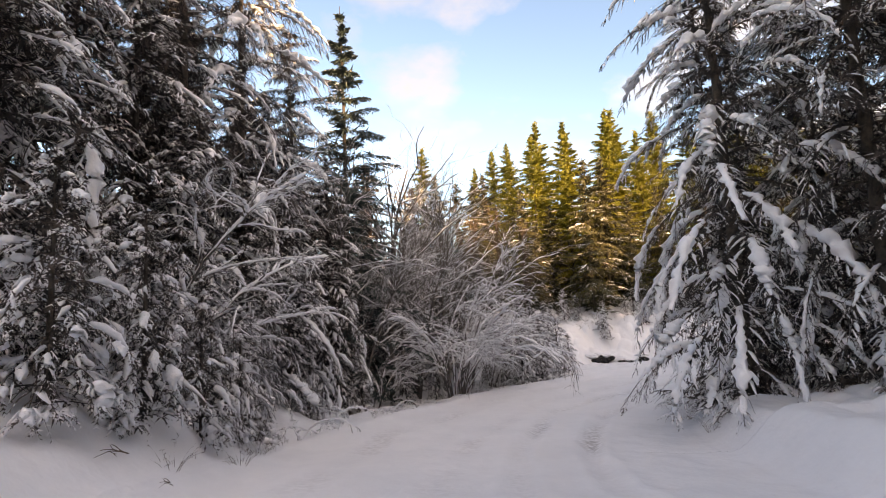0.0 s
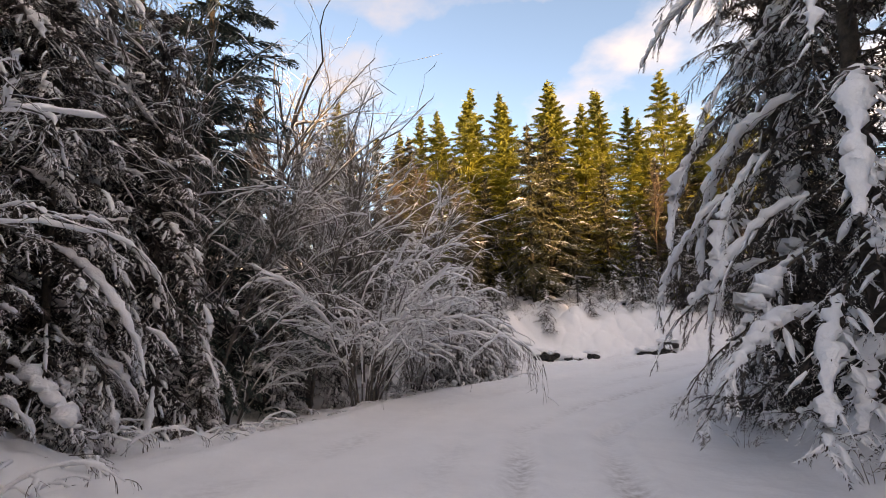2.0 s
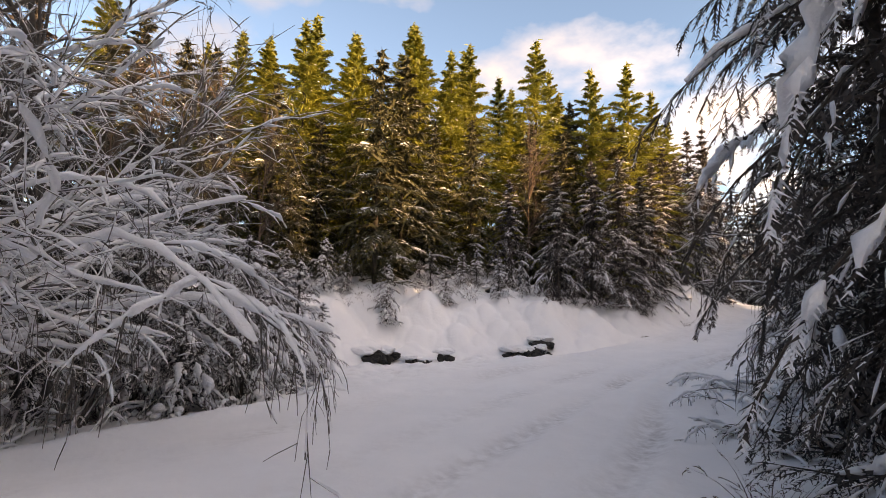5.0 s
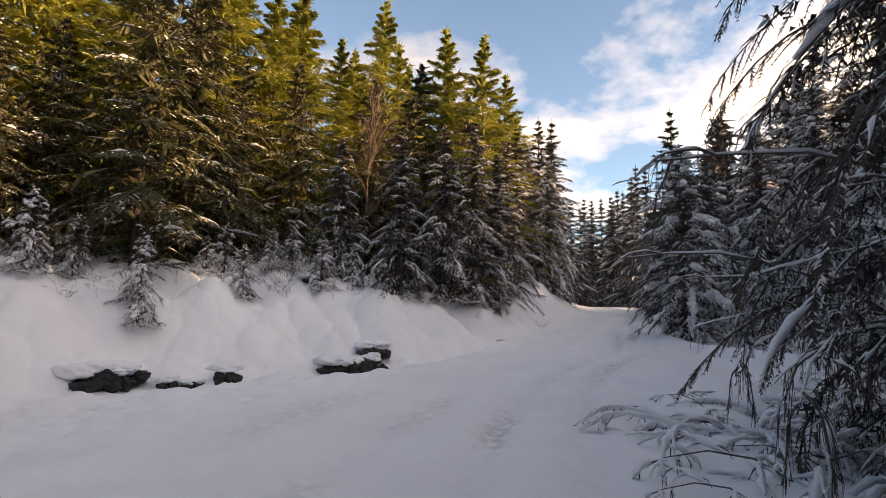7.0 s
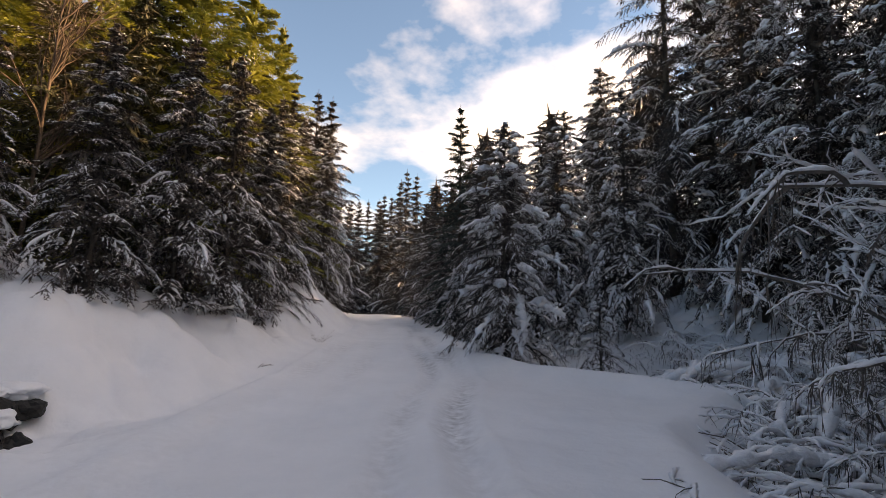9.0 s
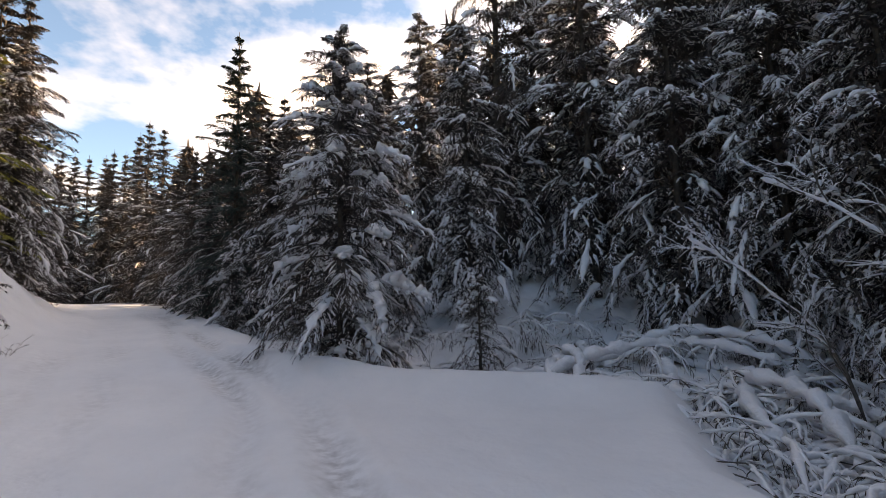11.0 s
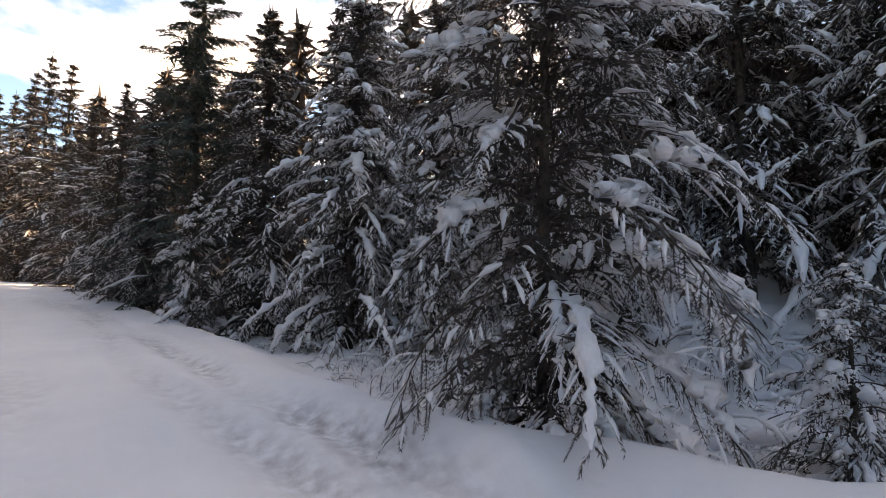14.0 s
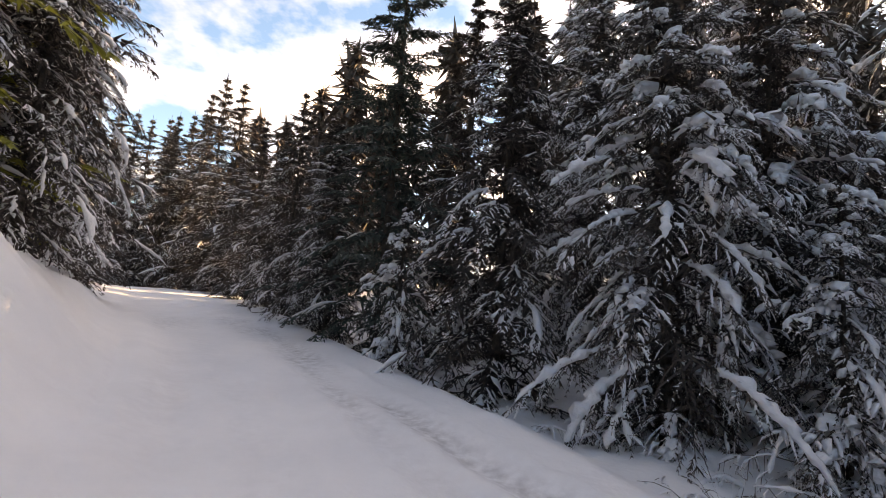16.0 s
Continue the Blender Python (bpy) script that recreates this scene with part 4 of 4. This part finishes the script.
# ---------------------------------------------------------------- broadleaf trees and brush
fan = [(0.35 * math.cos(a), 0.35 * math.sin(a), math.degrees(a), 89 - 3 * (k % 3), 5.8 + (k % 4) * 0.6, 64 + 20 * (k % 3), 0.036) for k, a in enumerate(np.linspace(-1.1, 1.9, 13))]
fan += [(0.3 * math.cos(a), 0.3 * math.sin(a), math.degrees(a), 88, 6.6, 60, 0.036) for a in (2.0, 2.6, 3.2, 3.9)]
alder = bare_tree("alder_tree", 41, "leafless alder bent outward in a fan under snow", fan, 12, 7, sprigs=2, ridge=(0.052, 0.036, 0.020), reach=0.95, weep=0.4)
plant(alder, 1.9, 22.8, 1.0, 0)
tall = bare_tree("alder_tree", 42, "tall slender leafless alder with snowy limbs", [(0, 0, 30, 88, 10, 8, 0.12), (0.5, 0.2, 80, 82, 9, 18, 0.085), (-0.3, 0.2, 200, 80, 7.5, 30, 0.07)], 23, 7, sprigs=2, reach=1.3, ridge=(0.030, 0.024, 0.011))
for x, y, s, t in ((-1.1, 23.3, 1.15, 0), (0.2, 24.6, 1.1, 120), (1.6, 26.4, 1.15, 60), (-2.6, 21.6, 1.0, 200), (2.7, 27.6, 1.1, 170)):
    plant(tall, x, y, s, t)
birch = bare_tree("birch_tree", 46, "slender leafless brown birch without snow", [(0, 0, 30, 88, 9, 6, 0.07)], 40, 7, TWIG, 0, sprigs=2)
for x, y, s, t in ((4.6, 33.8, 0.85, 0), (6.2, 35.8, 0.85, 70), (8.2, 36.8, 0.75, 160), (3.2, 32.6, 0.8, 250), (28.2, 37.0, 0.95, 10), (22.4, 36.8, 0.9, 140)):
    plant(birch, x, y, s, t)
bent = bare_tree("alder_tree", 43, "leafless alder with long drooping snow-laden limbs", [(0, 0, 170, 78, 6.0, 90, 0.045), (0.3, 0.2, 120, 84, 6.5, 60, 0.05), (0, 0.3, 200, 74, 5, 100, 0.035), (0.2, -0.2, 60, 86, 6.5, 40, 0.05), (-0.2, 0, 240, 80, 5, 90, 0.035)], 12, 7, sprigs=2, ridge=(0.045, 0.028, 0.012))
for x, y, s, t in ((21.0, 18.0, 0.75, 0), (-5.6, 11.4, 1.1, 215), (-1.6, 21.2, 0.7, 200), (3.9, 24.9, 0.7, 190), (22.6, 18.4, 0.6, 60)):
    plant(bent, x, y, s, t)
bowed = bare_tree("alder_tree", 48, "leafless alder bowed over the road with hanging frosted twigs", [(0, 0, 135, 82, 7.6, 112, 0.055), (0.2, 0.1, 100, 85, 8.2, 100, 0.06), (-0.2, 0, 165, 78, 6.6, 118, 0.05), (0.1, -0.2, 60, 82, 6.8, 105, 0.05), (0, 0.1, 210, 78, 6.0, 115, 0.045), (0.3, 0.3, 120, 66, 4.0, 115, 0.03), (-0.3, 0.2, 150, 58, 3.4, 110, 0.03), (0.2, 0.2, 80, 60, 3.6, 110, 0.03)], 18, 9, sprigs=2, ridge=(0.020, 0.018, 0.015), reach=0.5, weep=0.6)
for x, y, s, t in ((17.4, 18.2, 0.66, 0), (16.9, 16.7, 0.8, 10), (19.2, 18.6, 0.6, -15), (21.4, 18.6, 0.5, 30), (15.2, 15.8, 0.62, -10)):
    plant(bowed, x, y, s, t)
brush = bare_tree("brush", 44, "low tangle of snow-covered leafless twigs", [(r0 * math.cos(a), r0 * math.sin(a), math.degrees(a) + 40 * (k % 3 - 1), 50 + 9 * (k % 4), 1.3 + 0.25 * (k % 3), 120, 0.011) for k, (a, r0) in enumerate((0.8 * j, 0.085 * j) for j in range(13))], 5, 5, None, 1.0, "shrub", 0, ridge=(0.036, 0.024, 0.017), weep=0.3)
for k, (x, y, s) in enumerate([(16.8, 20.6, 1.0), (18.2, 21.0, 0.9), (22.0, 20.8, 0.6), (15.8, 19.8, 1.1), (20.2, 19.8, 1.1), (22.0, 19.6, 1.1), (22.6, 19.8, 0.8), (23.2, 18.6, 1.1), (25.2, 19.2, 1.0), (24.0, 17.4, 1.1), (26.4, 17.0, 1.2), (29.4, 21.2, 0.8), (30.6, 19.4, 0.9), (28.2, 20.0, 0.8), (11.8, 17.0, 0.7), (9.8, 16.6, 0.6), (3.4, 24.6, 0.8), (-1.6, 19.6, 0.7), (5.0, 26.4, 0.8), (34.4, 27.4, 0.6), (11.6, 15.6, 0.8), (28.6, 23.0, 0.8), (30.6, 25.4, 0.6), (31.6, 26.6, 0.5), (24.6, 33.0, 0.5), (15.0, 36.6, 0.5), (17.4, 36.2, 0.5), (20.0, 35.0, 0.5), (12.0, 36.6, 0.5), (22.0, 33.6, 0.4), (18.6, 35.0, 0.6), (16.2, 36.4, 0.6), (29.5, 20.9, 0.9), (30.8, 18.9, 1.0), (27.5, 18.7, 0.9), (25.4, 18.6, 0.9), (21.6, 19.6, 1.0), (25.1, 19.9, 0.8), (24.4, 18.0, 1.0), (-3.6, 14.0, 0.8), (-3.4, 16.2, 0.9), (-2.2, 18.2, 0.8), (-1.2, 20.6, 0.8), (0.6, 21.6, 0.7), (2.6, 23.6, 0.8), (6.2, 25.3, 0.9), (7.0, 26.0, 0.9), (5.0, 25.0, 0.9), (7.8, 27.2, 0.8), (13.0, 19.0, 0.7), (14.4, 19.6, 0.8), (17.6, 19.6, 1.1), (19.0, 19.8, 1.1), (17.4, 20.9, 0.9), (23.6, 20.2, 0.9), (16.0, 20.6, 0.8), (21.6, 20.4, 1.0), (26.2, 21.6, 0.7), (27.4, 22.4, 0.6), (29.0, 22.0, 0.8), (30.4, 22.4, 0.8), (31.0, 20.6, 0.9), (29.6, 17.8, 0.9), (32.0, 23.6, 0.7), (31.6, 24.6, 0.8), (32.4, 25.4, 0.7), (30.8, 24.0, 0.8), (33.0, 24.0, 0.9), (31.0, 25.6, 0.6), (32.2, 26.3, 0.45)]):
    plant(brush, x, y, s * 1.15, k * 97, sink=0.05)
thicket = random.Random(5)
for k in range(34):
    u = thicket.random()
    plant(brush, 15.6 + 8.6 * u + thicket.uniform(-0.4, 0.4), 19.6 + 1.6 * u - 0.5 * u * u - 2.6 * thicket.random() ** 1.4, thicket.uniform(0.9, 1.4), k * 131, sink=0.08)
tuft = bare_tree("brush", 49, "sparse dead stems poking through the snow", [(0.1 * math.cos(a), 0.1 * math.sin(a), math.degrees(a), 70 + 6 * (k % 3), 0.55 + 0.1 * (k % 4), 40, 0.006) for k, a in enumerate(np.linspace(0, 6, 11))], 2, 2, TWIG, 0.6, "shrub", 0, ridge=(0.006, 0.005, 0.004))
for k in range(30):
    u = thicket.random()
    plant(tuft, 8.5 + 14.5 * u, 35.8 + 1.6 * math.sin(3.0 * u) - 2.4 * u + thicket.uniform(-0.7, 0.9), thicket.uniform(0.7, 1.5), k * 77, sink=0.02)
for x, y, s in ((-3.6, 7.8, 0.8), (-3.1, 9.4, 0.8), (-3.3, 11.0, 0.9), (9.4, 16.8, 0.9), (10.0, 17.4, 1.0), (8.3, 14.6, 0.9), (7.6, 11.8, 0.9), (31.8, 26.5, 0.8), (33.4, 26.9, 0.9), (30.0, 26.4, 0.8), (28.6, 31.6, 0.7)):
    plant(tuft, x, y, s, x * 40, sink=0.02)
deadfall = bare_tree("fallen_branch", 45, "arched fallen branch buried under thick snow", [(0, 0, 10, 40, 3.8, 76, 0.06), (0.3, 0.4, -20, 34, 3.2, 68, 0.05), (1.2, 0.2, 60, 46, 2.0, 100, 0.03)], 8, 8, None, 1.0, "branch", 2, ridge=(0.115, 0.034, 0.018), reach=0.8, weep=0.4)
for k, (x, y, s, t) in enumerate([(24.6, 19.4, 1.0, 60), (25.4, 18.4, 1.0, 150), (27.6, 19.8, 0.9, 330), (23.2, 18.4, 1.0, 20), (27.4, 21.2, 0.8, 100), (26.0, 20.4, 0.9, 20), (28.2, 18.6, 1.0, 200), (26.8, 17.2, 1.1, 80), (25.6, 17.4, 1.2, 10), (27.0, 18.8, 1.1, 260), (24.4, 18.0, 1.1, 300), (29.0, 19.8, 0.9, 150), (21.2, 19.4, 0.8, 100)]):
    plant(deadfall, x, y, s, t, sink=0.0)
for seed, x, y, up, size, turn, stones, caps in ((51, 12.4, 33.3, -0.08, (0.85, 0.5, 0.32), 22, 7, 4), (52, 13.55, 32.7, 0.0, (0.22, 0.25, 0.2), 0, 2, 1), (54, 14.1, 32.6, -0.02, (0.28, 0.25, 0.16), 10, 3, 1), (55, 14.9, 32.4, 0.02, (0.32, 0.3, 0.28), -10, 3, 1),
                                                 (53, 18.1, 31.3, -0.06, (1.0, 0.55, 0.32), -20, 8, 4), (56, 19.0, 31.5, 0.02, (0.45, 0.4, 0.30), -30, 4, 2), (57, 16.6, 35.6, 0.0, (0.3, 0.25, 0.18), 0, 3, 1), (59, 18.8, 35.0, 0.0, (0.3, 0.25, 0.16), 0, 3, 1)):
    rock("rock", seed, x, y, ground_z(x, y) + up, size, turn, "dark rock under a thick snow cap", stones, caps)
# dead sticks lying on the snow
stick = bare_tree("stick", 47, "thin dead stick lying on the snow", [(0, 0, 0, 12, 0.9, 22, 0.013)], 3, 1, TWIG, 0, "branch", 0)
for x, y, s, t in ((-4.1, 7.5, 1.0, -60), (-3.4, 7.4, 0.7, -50), (23.7, 30.7, 1.1, 20), (9.6, 15.6, 0.5, 80), (10.2, 16.4, 0.5, 20)):
    plant(stick, x, y, s, t, sink=-0.02)
